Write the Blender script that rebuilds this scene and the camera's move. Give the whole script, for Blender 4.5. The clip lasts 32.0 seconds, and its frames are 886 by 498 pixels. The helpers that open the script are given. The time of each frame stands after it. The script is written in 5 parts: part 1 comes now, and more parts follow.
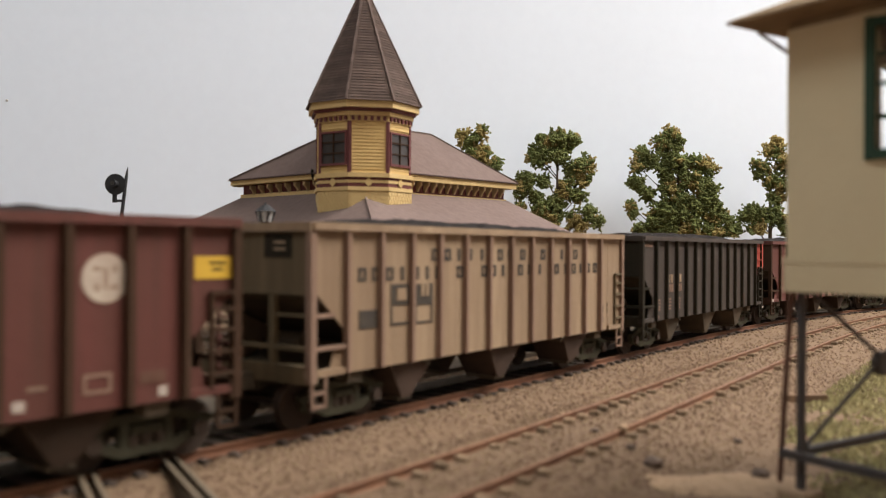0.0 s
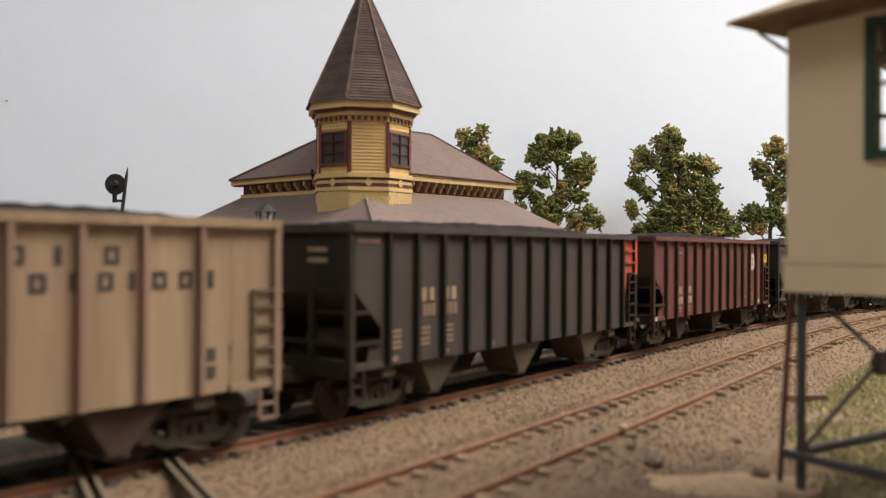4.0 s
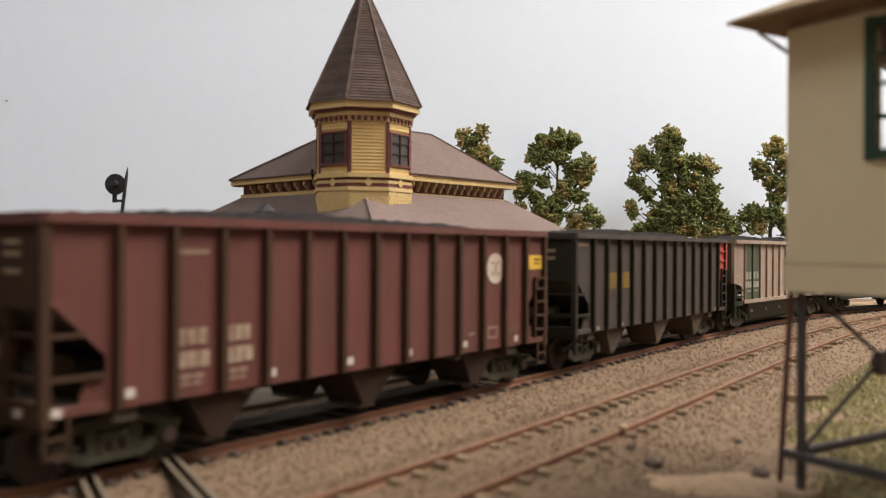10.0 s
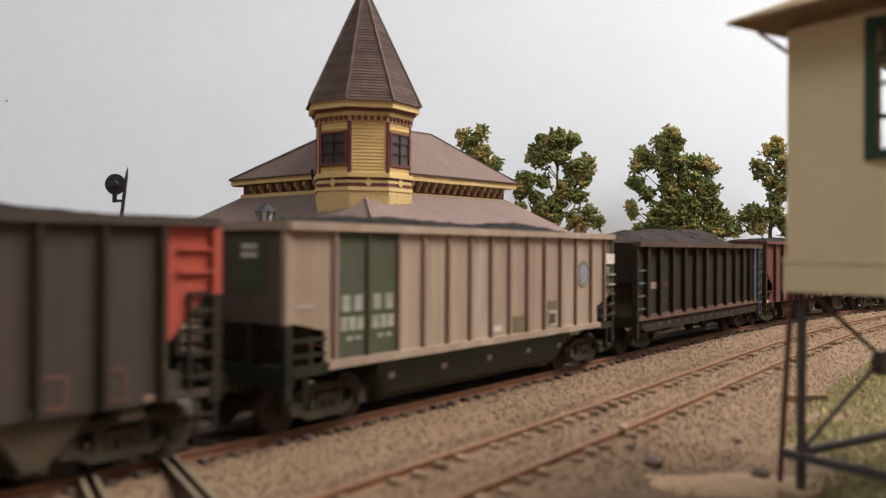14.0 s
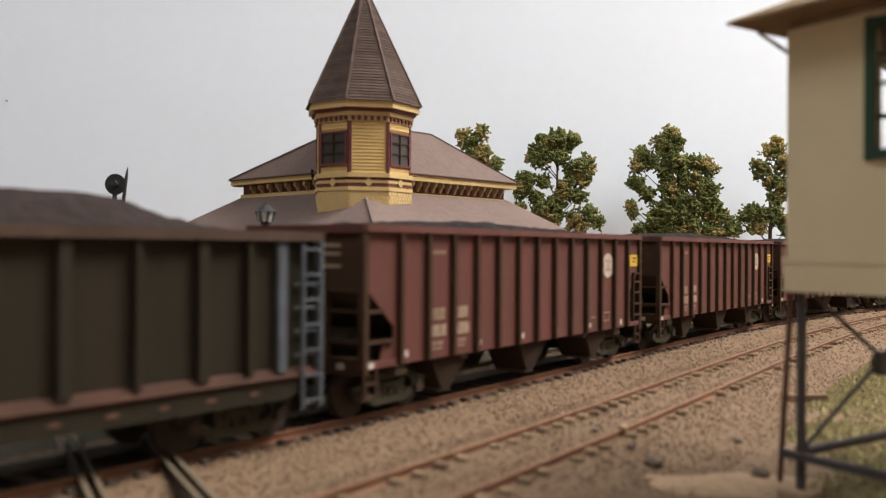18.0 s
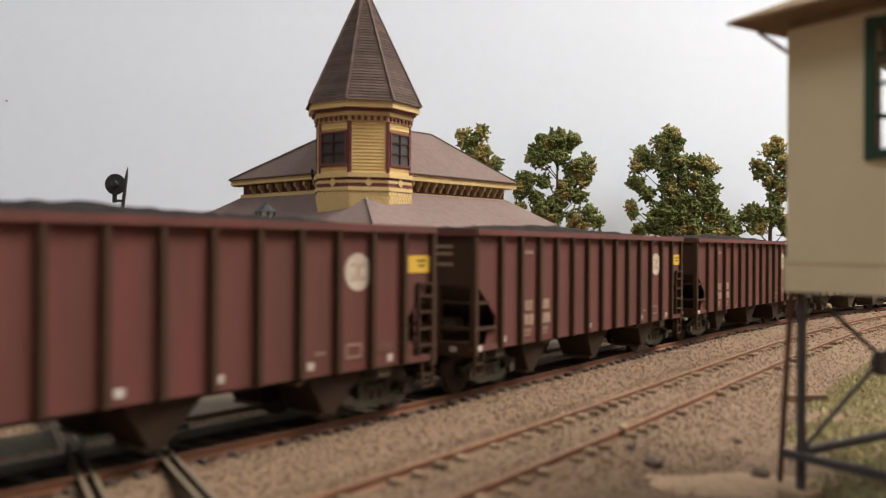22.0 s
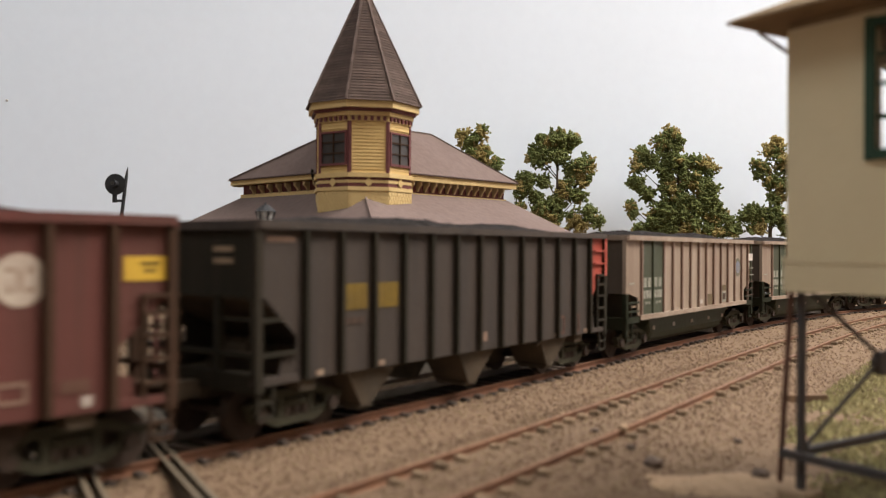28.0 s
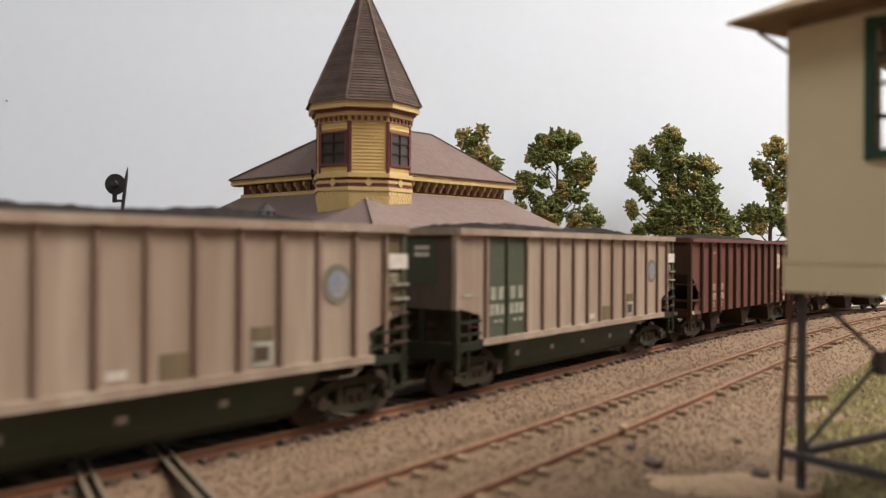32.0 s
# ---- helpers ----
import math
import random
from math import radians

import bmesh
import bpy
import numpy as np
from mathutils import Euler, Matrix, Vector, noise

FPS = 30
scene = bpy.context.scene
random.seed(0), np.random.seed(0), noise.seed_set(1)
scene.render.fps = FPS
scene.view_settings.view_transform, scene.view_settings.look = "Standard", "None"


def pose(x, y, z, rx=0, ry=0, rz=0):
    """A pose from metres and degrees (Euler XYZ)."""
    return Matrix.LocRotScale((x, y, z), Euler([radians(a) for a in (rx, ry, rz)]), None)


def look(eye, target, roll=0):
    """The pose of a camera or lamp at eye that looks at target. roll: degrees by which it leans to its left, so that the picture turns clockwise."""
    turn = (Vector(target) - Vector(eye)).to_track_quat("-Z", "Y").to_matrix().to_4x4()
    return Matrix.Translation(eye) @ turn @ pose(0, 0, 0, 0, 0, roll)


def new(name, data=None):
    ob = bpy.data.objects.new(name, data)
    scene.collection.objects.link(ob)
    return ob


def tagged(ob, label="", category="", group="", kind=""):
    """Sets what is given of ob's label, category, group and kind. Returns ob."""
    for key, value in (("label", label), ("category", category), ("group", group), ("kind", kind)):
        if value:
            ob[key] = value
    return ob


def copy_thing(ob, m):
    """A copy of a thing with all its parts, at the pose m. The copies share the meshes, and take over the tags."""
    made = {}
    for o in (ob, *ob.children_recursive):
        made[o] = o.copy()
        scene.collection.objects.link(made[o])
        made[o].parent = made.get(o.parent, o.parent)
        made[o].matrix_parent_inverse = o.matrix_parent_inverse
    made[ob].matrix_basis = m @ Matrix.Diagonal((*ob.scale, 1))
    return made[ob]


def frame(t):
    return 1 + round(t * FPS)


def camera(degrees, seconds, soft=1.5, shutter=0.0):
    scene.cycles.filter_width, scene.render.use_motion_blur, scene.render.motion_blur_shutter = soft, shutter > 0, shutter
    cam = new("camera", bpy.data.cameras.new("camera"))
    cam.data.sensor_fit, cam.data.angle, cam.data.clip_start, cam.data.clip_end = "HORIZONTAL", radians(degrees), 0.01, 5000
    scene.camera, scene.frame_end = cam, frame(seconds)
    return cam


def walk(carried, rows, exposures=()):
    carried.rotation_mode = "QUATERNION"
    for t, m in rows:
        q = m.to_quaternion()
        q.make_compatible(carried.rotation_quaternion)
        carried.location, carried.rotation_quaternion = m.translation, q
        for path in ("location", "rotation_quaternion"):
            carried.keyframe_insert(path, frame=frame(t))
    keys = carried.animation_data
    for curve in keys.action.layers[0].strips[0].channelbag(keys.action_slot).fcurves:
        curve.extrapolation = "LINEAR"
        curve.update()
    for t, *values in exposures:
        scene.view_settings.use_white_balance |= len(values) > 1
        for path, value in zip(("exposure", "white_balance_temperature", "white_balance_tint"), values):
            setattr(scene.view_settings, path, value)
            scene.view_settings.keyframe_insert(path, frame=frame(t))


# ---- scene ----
# A model railway layout at 1:87. Lengths below are in the full-size metres that the model stands for; K brings them to the model's true size.
K = 1 / 87.1
EYE = 3.298

cam = camera(53.93, 32.0, soft=1.0, shutter=0.5)
cam.data.dof.use_dof = True
cam.data.dof.focus_distance = 52 * K
cam.data.dof.aperture_fstop = 24
EYE_POSE = look((0, 0, EYE * K), (0, 10 * K, (EYE + 0.0127) * K), roll=0.3126)
walk(cam, [(0, EYE_POSE), (32, EYE_POSE)])

# ---- world, lamps and exposure ----
world = bpy.data.worlds.new("room_air")
scene.world = world
world.use_nodes = True
world.node_tree.nodes["Background"].inputs[0].default_value = (0.9, 0.95, 1.0, 1)
world.node_tree.nodes["Background"].inputs[1].default_value = 0.05
scene.view_settings.exposure = 0.0


def area_lamp(x, y, z, sx, sy, watts, colour):
    lamp = bpy.data.lights.new("ceiling_lamp", "AREA")
    lamp.shape, lamp.size, lamp.size_y, lamp.energy, lamp.color = "RECTANGLE", sx, sy, watts, colour
    ob = new("ceiling_lamp", lamp)
    ob.location = (x, y, z)
    return tagged(ob, "unseen light over the layout", "lamp")


CEIL = 1.30
# Unseen lamps; places and strengths fitted to the light on the layout.
area_lamp(0.86, -0.16, CEIL - 0.05, 1.0, 0.8, 15, (1, 0.97, 0.93))
area_lamp(1.00, 0.36, CEIL - 0.05, 0.8, 0.6, 45, (1, 0.97, 0.93))
# Bluish fill added on the left for the backdrop and signal tower.
area_lamp(-0.80, -0.20, CEIL - 0.05, 0.8, 0.5, 9.6, (0.86, 0.94, 1))

# ---- materials ----


def mix_colour(nt, a, b, fac):
    n = nt.nodes.new("ShaderNodeMix")
    n.data_type = "RGBA"
    for sock, v in ((n.inputs[6], a), (n.inputs[7], b), (n.inputs[0], fac)):
        if hasattr(v, "is_linked"):
            nt.links.new(v, sock)
        else:
            sock.default_value = (*v, 1) if isinstance(v, tuple) else v
    return n.outputs[2]


def noise_fac(nt, scale, detail=3, stretch=(1, 1, 1), lo=0.35, hi=0.65):
    co = nt.nodes.new("ShaderNodeTexCoord")
    mp = nt.nodes.new("ShaderNodeMapping")
    mp.inputs["Scale"].default_value = [87 * scale * s for s in stretch]
    nt.links.new(co.outputs["Object"], mp.inputs[0])
    nz = nt.nodes.new("ShaderNodeTexNoise")
    nz.inputs["Scale"].default_value = 1
    nz.inputs["Detail"].default_value = detail
    nt.links.new(mp.outputs[0], nz.inputs[0])
    rp = nt.nodes.new("ShaderNodeMapRange")
    rp.inputs[1].default_value, rp.inputs[2].default_value = lo, hi
    nt.links.new(nz.outputs[0], rp.inputs[0])
    return rp.outputs[0]


def mat(name, base, dirt=None, rough=0.8, metal=0.0, fine=6.0, broad=0.5, stretch=(1, 1, 1), amount=0.5, bump=0.12, bump_size=5.0, random_tone=0.0, island=0.0):
    """Paint, grain and dirt: a broad stain and a fine grain over a base colour, with fine relief."""
    m = bpy.data.materials.new(name)
    m.use_nodes = True
    nt = m.node_tree
    b = nt.nodes["Principled BSDF"]
    dirt = dirt or tuple(c * 0.6 for c in base)
    sc = nt.nodes.new("ShaderNodeMath")
    sc.operation = "MULTIPLY"
    nt.links.new(noise_fac(nt, broad, 4, stretch), sc.inputs[0])
    sc.inputs[1].default_value = amount
    c1 = mix_colour(nt, base, dirt, sc.outputs[0])
    sc2 = nt.nodes.new("ShaderNodeMath")
    sc2.operation = "MULTIPLY"
    f2 = noise_fac(nt, fine, 3, stretch)
    nt.links.new(f2, sc2.inputs[0])
    sc2.inputs[1].default_value = amount * 0.7
    c2 = mix_colour(nt, c1, dirt, sc2.outputs[0])
    if random_tone or island:
        src = nt.nodes.new("ShaderNodeObjectInfo").outputs["Random"] if random_tone else nt.nodes.new("ShaderNodeNewGeometry").outputs["Random Per Island"]
        hv = nt.nodes.new("ShaderNodeHueSaturation")
        mr = nt.nodes.new("ShaderNodeMapRange")
        t = random_tone or island
        mr.inputs[3].default_value, mr.inputs[4].default_value = 1 - t, 1 + t
        nt.links.new(src, mr.inputs[0])
        nt.links.new(mr.outputs[0], hv.inputs["Value"])
        if island:
            hue = nt.nodes.new("ShaderNodeMapRange")
            hue.inputs[3].default_value, hue.inputs[4].default_value = 0.488, 0.512
            nt.links.new(src, hue.inputs[0])
            nt.links.new(hue.outputs[0], hv.inputs["Hue"])
        nt.links.new(c2, hv.inputs["Color"])
        c2 = hv.outputs[0]
    nt.links.new(c2, b.inputs["Base Color"])
    b.inputs["Roughness"].default_value, b.inputs["Metallic"].default_value = rough, metal
    b.inputs["Specular IOR Level"].default_value = 0.3 if rough < 0.8 else 0.08
    if bump:
        bp = nt.nodes.new("ShaderNodeBump")
        bp.inputs["Strength"].default_value, bp.inputs["Distance"].default_value = bump, 0.03 * K
        nt.links.new(noise_fac(nt, bump_size, 3), bp.inputs["Height"])
        nt.links.new(bp.outputs[0], b.inputs["Normal"])
    return m


STREAK = (1.6, 1.6, 0.12)
M = {
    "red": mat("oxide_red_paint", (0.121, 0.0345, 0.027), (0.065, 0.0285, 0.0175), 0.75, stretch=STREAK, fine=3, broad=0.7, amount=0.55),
    "dark": mat("weathered_black_paint", (0.0335, 0.0245, 0.0188), (0.053, 0.037, 0.027), 0.75, stretch=STREAK, fine=3, broad=0.7, amount=0.7),
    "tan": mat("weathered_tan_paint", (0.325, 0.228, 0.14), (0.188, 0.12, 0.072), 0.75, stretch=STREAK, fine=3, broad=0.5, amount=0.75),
    "silver": mat("dull_aluminium_paint", (0.345, 0.268, 0.2), (0.21, 0.142, 0.098), 0.6, 0.15, stretch=STREAK, fine=3, broad=0.5, amount=0.75),
    "green": mat("dark_green_paint", (0.042, 0.05, 0.025), (0.058, 0.052, 0.033), 0.7, stretch=STREAK, fine=3, broad=0.7, amount=0.5),
    # Darker green than the panels, for the gondola's end parts.
    "end_green": mat("darker_green_end_paint", (0.0155, 0.0185, 0.009), (0.028, 0.025, 0.016), 0.8, fine=3, broad=0.8, amount=0.6),
    "rusty": mat("rusty_dark_paint", (0.0185, 0.0165, 0.0105), (0.031, 0.0235, 0.0155), 0.85, stretch=STREAK, fine=3, broad=0.6, amount=0.8),
    # Darker than the sheets: dirt plus the posts' shaded sides, in one colour.
    "post_red": mat("grimy_shaded_red_post", (0.060, 0.031, 0.019), (0.042, 0.025, 0.015), 0.85, stretch=STREAK, fine=3, broad=0.7, amount=0.6),
    "post_dark": mat("grimy_shaded_black_post", (0.02, 0.018, 0.012), (0.038, 0.029, 0.02), 0.85, stretch=STREAK, fine=3, broad=0.7, amount=0.6),
    "post_tan": mat("grimy_shaded_tan_post", (0.25, 0.16, 0.115), (0.17, 0.11, 0.08), 0.85, stretch=STREAK, fine=3, broad=0.7, amount=0.5),
    "rust": mat("rust_brown_sill", (0.15, 0.08, 0.06), (0.09, 0.045, 0.03), 0.9, fine=3, broad=0.8, amount=0.7),
    "orange": mat("orange_red_panel", (0.36, 0.058, 0.034), (0.20, 0.045, 0.03), 0.7, stretch=STREAK, fine=3, broad=0.6, amount=0.35),
    # Grimy underframes; on the sheets inside the car ends it stands in for shade.
    "under": mat("grime_and_recess_shade", (0.058, 0.047, 0.034), (0.10, 0.072, 0.048), 0.9, fine=4, amount=0.7),
    "truck": mat("dusty_olive_truck_frame", (0.064, 0.057, 0.036), (0.037, 0.032, 0.021), 0.9, fine=4, broad=1.0, amount=0.7),
    "wheel": mat("rusty_wheel_steel", (0.075, 0.044, 0.029), (0.038, 0.027, 0.02), 0.7, 0.3, fine=4, amount=0.6),
    "coal": mat("coal_load", (0.013, 0.0105, 0.0095), (0.024, 0.0185, 0.0165), 0.9, fine=8, broad=2.5, amount=0.6, bump=1.0, bump_size=5),
    "coal_brown": mat("dusty_brown_coal", (0.036, 0.026, 0.023), (0.02, 0.015, 0.0135), 0.9, fine=8, broad=2.5, amount=0.6, bump=1.0, bump_size=5),
    # End paint darker than the sides: dirt plus the shade on the ends.
    "tan_end": mat("grimy_shaded_brown_paint", (0.165, 0.118, 0.068), (0.085, 0.066, 0.040), 0.9, stretch=STREAK, fine=3, broad=0.8, amount=0.7),
    "rust_sill": mat("dark_rust_red_sill", (0.078, 0.038, 0.027), (0.045, 0.027, 0.02), 0.9, fine=3, broad=0.8, amount=0.7),
    "emblem_blue": mat("faded_blue_emblem", (0.17, 0.19, 0.26), (0.26, 0.24, 0.23), 0.8, fine=5, broad=2, amount=0.6),
    "emblem_ring": mat("olive_brown_emblem_ring", (0.115, 0.105, 0.07), (0.2, 0.165, 0.125), 0.8, fine=5, broad=2, amount=0.5),
    # Gondola's left end, with its shade mixed into the paint.
    "shaded_end": mat("grimy_shaded_end_sheet", (0.09, 0.066, 0.049), (0.058, 0.043, 0.033), 0.9, stretch=STREAK, fine=3, broad=0.7, amount=0.6),
    "rust_pale": mat("dusty_brown_steel", (0.085, 0.055, 0.041), (0.048, 0.033, 0.025), 0.9, fine=3, broad=0.8, amount=0.6),
    "white": mat("white_lettering", (0.55, 0.50, 0.44), (0.30, 0.22, 0.17), 0.8, fine=4, amount=0.5),
    "yellow": mat("yellow_panel", (0.55, 0.34, 0.035), (0.40, 0.22, 0.03), 0.7, fine=4, amount=0.3),
    "ochre": mat("faded_yellow_lettering", (0.19, 0.12, 0.023), (0.095, 0.063, 0.023), 0.8, fine=4, amount=0.6),
    "cream": mat("faded_cream_lettering", (0.5, 0.42, 0.335), (0.3, 0.215, 0.165), 0.8, fine=5, broad=1.5, amount=0.5),
    "cream_dim": mat("weathered_cream_lettering", (0.37, 0.285, 0.205), (0.19, 0.115, 0.08), 0.8, fine=7, broad=2.5, amount=0.8),
    # Darker than the side sheets; the posts' shaded side is in this colour.
    "silver_post": mat("weathered_shaded_brown_post", (0.235, 0.158, 0.122), (0.15, 0.095, 0.07), 0.8, stretch=STREAK, fine=3, broad=0.7, amount=0.6),
    # Dark chute paint that carries the shade under the car.
    "chute": mat("shaded_chute_paint", (0.044, 0.026, 0.017), (0.028, 0.019, 0.013), 0.9, fine=3, broad=0.8, amount=0.6),
    "rail_orange": mat("orange_rusty_rail", (0.225, 0.098, 0.05), (0.125, 0.058, 0.034), 0.75, 0.15, fine=4, broad=0.8, amount=0.6),
    "nub": mat("buried_tie_ends", (0.27, 0.185, 0.115), (0.14, 0.095, 0.06), 0.95, fine=6, broad=1.6, amount=0.8, random_tone=0.3),
    "black": mat("black_lettering", (0.040, 0.036, 0.034), (0.09, 0.07, 0.05), 0.8, fine=4, amount=0.5),
    "chrome": mat("bright_steel_fitting", (0.45, 0.43, 0.40), (0.2, 0.15, 0.1), 0.5, 0.5, fine=4, amount=0.4),
    "blue_grey": mat("blue_grey_painted_ladder", (0.085, 0.098, 0.115), (0.05, 0.048, 0.048), 0.7, 0.1, fine=4, amount=0.5),
    "faint": mat("faint_blue_grey_emblem", (0.17, 0.175, 0.19), (0.22, 0.19, 0.17), 0.8, fine=4, amount=0.6),
    "pale_letter": mat("faded_white_lettering", (0.36, 0.34, 0.28), (0.16, 0.15, 0.11), 0.8, fine=6, broad=2, amount=0.7),
    "backdrop": mat("painted_backdrop_board", (0.725, 0.77, 0.832), (0.675, 0.712, 0.775), 0.95, fine=1.2, broad=0.05, amount=0.35, bump=0.03, bump_size=4),
    "wall": mat("plain_room_wall", (0.89, 0.88, 0.86), None, 0.95, fine=0.5, broad=0.02, amount=0.1, bump=0),
    "ground": mat("ballast_and_dirt", (0.186, 0.123, 0.078), (0.13, 0.085, 0.054), 0.95, fine=5.5, broad=0.35, amount=0.7, bump=0.3, bump_size=6),
    "stone": mat("ballast_stone", (0.222, 0.147, 0.094), (0.142, 0.093, 0.06), 0.95, fine=3, broad=0.3, amount=0.7, bump=0, island=0.28),
    "dirt": mat("pale_sandy_dirt", (0.35, 0.235, 0.145), (0.235, 0.157, 0.097), 0.95, fine=5, broad=0.7, amount=0.5, bump=0.6),
    "grass": mat("grass_flock", (0.345, 0.285, 0.15), (0.235, 0.205, 0.095), 0.95, fine=5, broad=0.8, amount=0.6, bump=0.6, island=0.35),
    "rail": mat("rusty_rail", (0.24, 0.118, 0.064), (0.14, 0.07, 0.042), 0.75, 0.2, fine=4, broad=0.8, amount=0.6),
    # Pale grey stands in for the shine on the far rail's top.
    "rail_grey": mat("pale_grey_rail", (0.27, 0.24, 0.20), (0.16, 0.135, 0.11), 0.6, 0.2, fine=4, broad=0.8, amount=0.5),
    "steel": mat("dull_dark_rail_steel", (0.125, 0.10, 0.072), (0.18, 0.13, 0.085), 0.8, 0.15, fine=4, amount=0.5),
    "tie_black": mat("creosote_black_tie_ends", (0.050, 0.040, 0.034), (0.085, 0.06, 0.045), 0.95, fine=5, broad=1.2, amount=0.6, random_tone=0.3),
    "tie_dark": mat("creosoted_dark_ties", (0.085, 0.066, 0.058), (0.13, 0.09, 0.065), 0.95, fine=5, broad=1.2, amount=0.6, random_tone=0.35),
    "dark_bed": mat("dark_brown_track_bed", (0.072, 0.06, 0.04), (0.036, 0.032, 0.022), 0.95, fine=5, broad=0.8, amount=0.7, bump=1.0, bump_size=5),
    "platform": mat("worn_platform_surface", (0.2, 0.155, 0.115), (0.12, 0.092, 0.068), 0.95, fine=4, broad=0.6, amount=0.6),
    "tie": mat("weathered_tie_wood", (0.29, 0.195, 0.12), (0.13, 0.085, 0.055), 0.95, fine=5, broad=1.2, amount=0.7, random_tone=0.35),
    "plank": mat("grey_crossing_planks", (0.17, 0.14, 0.11), (0.1, 0.082, 0.065), 0.95, fine=4, broad=0.8, stretch=(0.3, 2, 2), amount=0.6, random_tone=0.2),
    "clap": mat("yellow_clapboard_paint", (0.575, 0.39, 0.15), (0.44, 0.28, 0.10), 0.75, fine=3, broad=0.5, amount=0.4, bump=0.1),
    "trim_yellow": mat("pale_yellow_trim", (0.565, 0.40, 0.175), (0.43, 0.295, 0.125), 0.75, fine=3, amount=0.35, bump=0.1),
    "bracket": mat("pale_tan_bracket_paint", (0.50, 0.37, 0.20), (0.36, 0.25, 0.13), 0.8, fine=4, amount=0.5, bump=0.1),
    "maroon": mat("maroon_trim_paint", (0.145, 0.042, 0.038), (0.09, 0.028, 0.026), 0.7, fine=3, amount=0.4, bump=0.1),
    "shingle": mat("brown_slate_shingles", (0.118, 0.083, 0.068), (0.064, 0.044, 0.037), 0.85, fine=5, broad=0.8, amount=0.6, random_tone=0.16),
    # Lighter than the shingles: worn paint plus the light caught by the hip.
    "hip": mat("worn_and_lit_hip_caps", (0.16, 0.115, 0.098), (0.08, 0.056, 0.047), 0.8, fine=5, broad=1.5, amount=0.7),
    "roof": mat("brown_grey_roof_felt", (0.168, 0.121, 0.106), (0.12, 0.084, 0.072), 0.9, fine=4, broad=0.3, amount=0.5, bump=0.2),
    "glass": None,
    "dark_glass": mat("dusty_dark_panes", (0.022, 0.018, 0.016), (0.06, 0.05, 0.044), 0.35, fine=1.5, broad=0.9, amount=0.6, bump=0),
    "tower_wall": mat("beige_tower_boards", (0.605, 0.505, 0.325), (0.54, 0.445, 0.283), 0.8, fine=2, broad=0.3, amount=0.4, bump=0.15),
    "tower_green": mat("dark_green_window_paint", (0.022, 0.055, 0.028), (0.016, 0.035, 0.02), 0.6, fine=3, amount=0.4, bump=0.1),
    "tower_roof": mat("brown_tower_roof", (0.26, 0.185, 0.11), (0.16, 0.11, 0.07), 0.9, fine=3, broad=0.6, amount=0.5),
    "iron": mat("dark_blue_grey_iron", (0.055, 0.051, 0.052), (0.095, 0.072, 0.058), 0.7, 0.3, fine=4, amount=0.6),
    "wood": mat("weathered_brown_timber", (0.20, 0.125, 0.075), (0.10, 0.065, 0.045), 0.9, fine=4, broad=1, amount=0.6),
    "bark": mat("tree_bark", (0.075, 0.055, 0.038), (0.04, 0.03, 0.02), 0.95, fine=5, amount=0.6),
    "leaf": mat("dark_green_foliage", (0.18, 0.194, 0.068), (0.092, 0.106, 0.038), 0.95, fine=4, broad=0.6, amount=0.7, bump=0, island=0.14),
    "leaf_gold": mat("golden_green_foliage", (0.33, 0.25, 0.095), (0.21, 0.175, 0.066), 0.95, fine=4, broad=0.6, amount=0.6, bump=0, island=0.14),
    "signal": mat("black_signal_paint", (0.016, 0.016, 0.018), (0.03, 0.028, 0.028), 0.7, fine=4, amount=0.5),
    "lamp_glass": mat("frosted_lantern_glass", (0.80, 0.78, 0.74), None, 0.4, fine=4, amount=0.3, bump=0),
}


def glass_material():
    m = bpy.data.materials.new("window_glass")
    m.use_nodes = True
    b = m.node_tree.nodes["Principled BSDF"]
    b.inputs["Base Color"].default_value = (1, 1, 1, 1)
    b.inputs["Roughness"].default_value = 0.0
    b.inputs["Transmission Weight"].default_value = 1.0
    b.inputs["IOR"].default_value = 1.2
    return m


M["glass"] = glass_material()

# ---- mesh helpers ----


def thing(name, x=0, y=0, z=0, rz=0, label="", category="", group="", kind=""):
    ob = new(name)
    ob.matrix_basis = pose(x * K, y * K, z * K, 0, 0, rz)
    return tagged(ob, label, category, group, kind)


def part(name, bm, material, parent=None, label=""):
    """One mesh object from bm, brought to the model's size."""
    me = bpy.data.meshes.new(name)
    bmesh.ops.scale(bm, vec=(K, K, K), verts=bm.verts)
    bm.to_mesh(me)
    bm.free()
    me.materials.append(M[material])
    ob = new(name, me)
    ob.parent = parent
    if label:
        ob["label"] = label
    return ob


def shared(name, ob, m, parent=None):
    """Another object on ob's mesh; m in full-size metres."""
    o = new(name, ob.data)
    o.parent = parent if parent else ob.parent
    m = m.copy()
    m.translation = m.translation * K
    o.matrix_basis = m
    return o


def box(x0, x1, y0, y1, z0, z1, bm=None, m=None):
    bm = bm or bmesh.new()
    r = bmesh.ops.create_cube(bm, size=1)
    t = Matrix.Translation(((x0 + x1) / 2, (y0 + y1) / 2, (z0 + z1) / 2)) @ Matrix.Diagonal((abs(x1 - x0), abs(y1 - y0), abs(z1 - z0), 1))
    bmesh.ops.transform(bm, matrix=(m @ t if m else t), verts=r["verts"])
    return bm


def soft_box(x0, x1, y0, y1, z0, z1, r=0.03):
    bm = box(x0, x1, y0, y1, z0, z1)
    bmesh.ops.bevel(bm, geom=bm.edges[:], offset=r, segments=2, affect="EDGES", profile=0.5)
    return bm


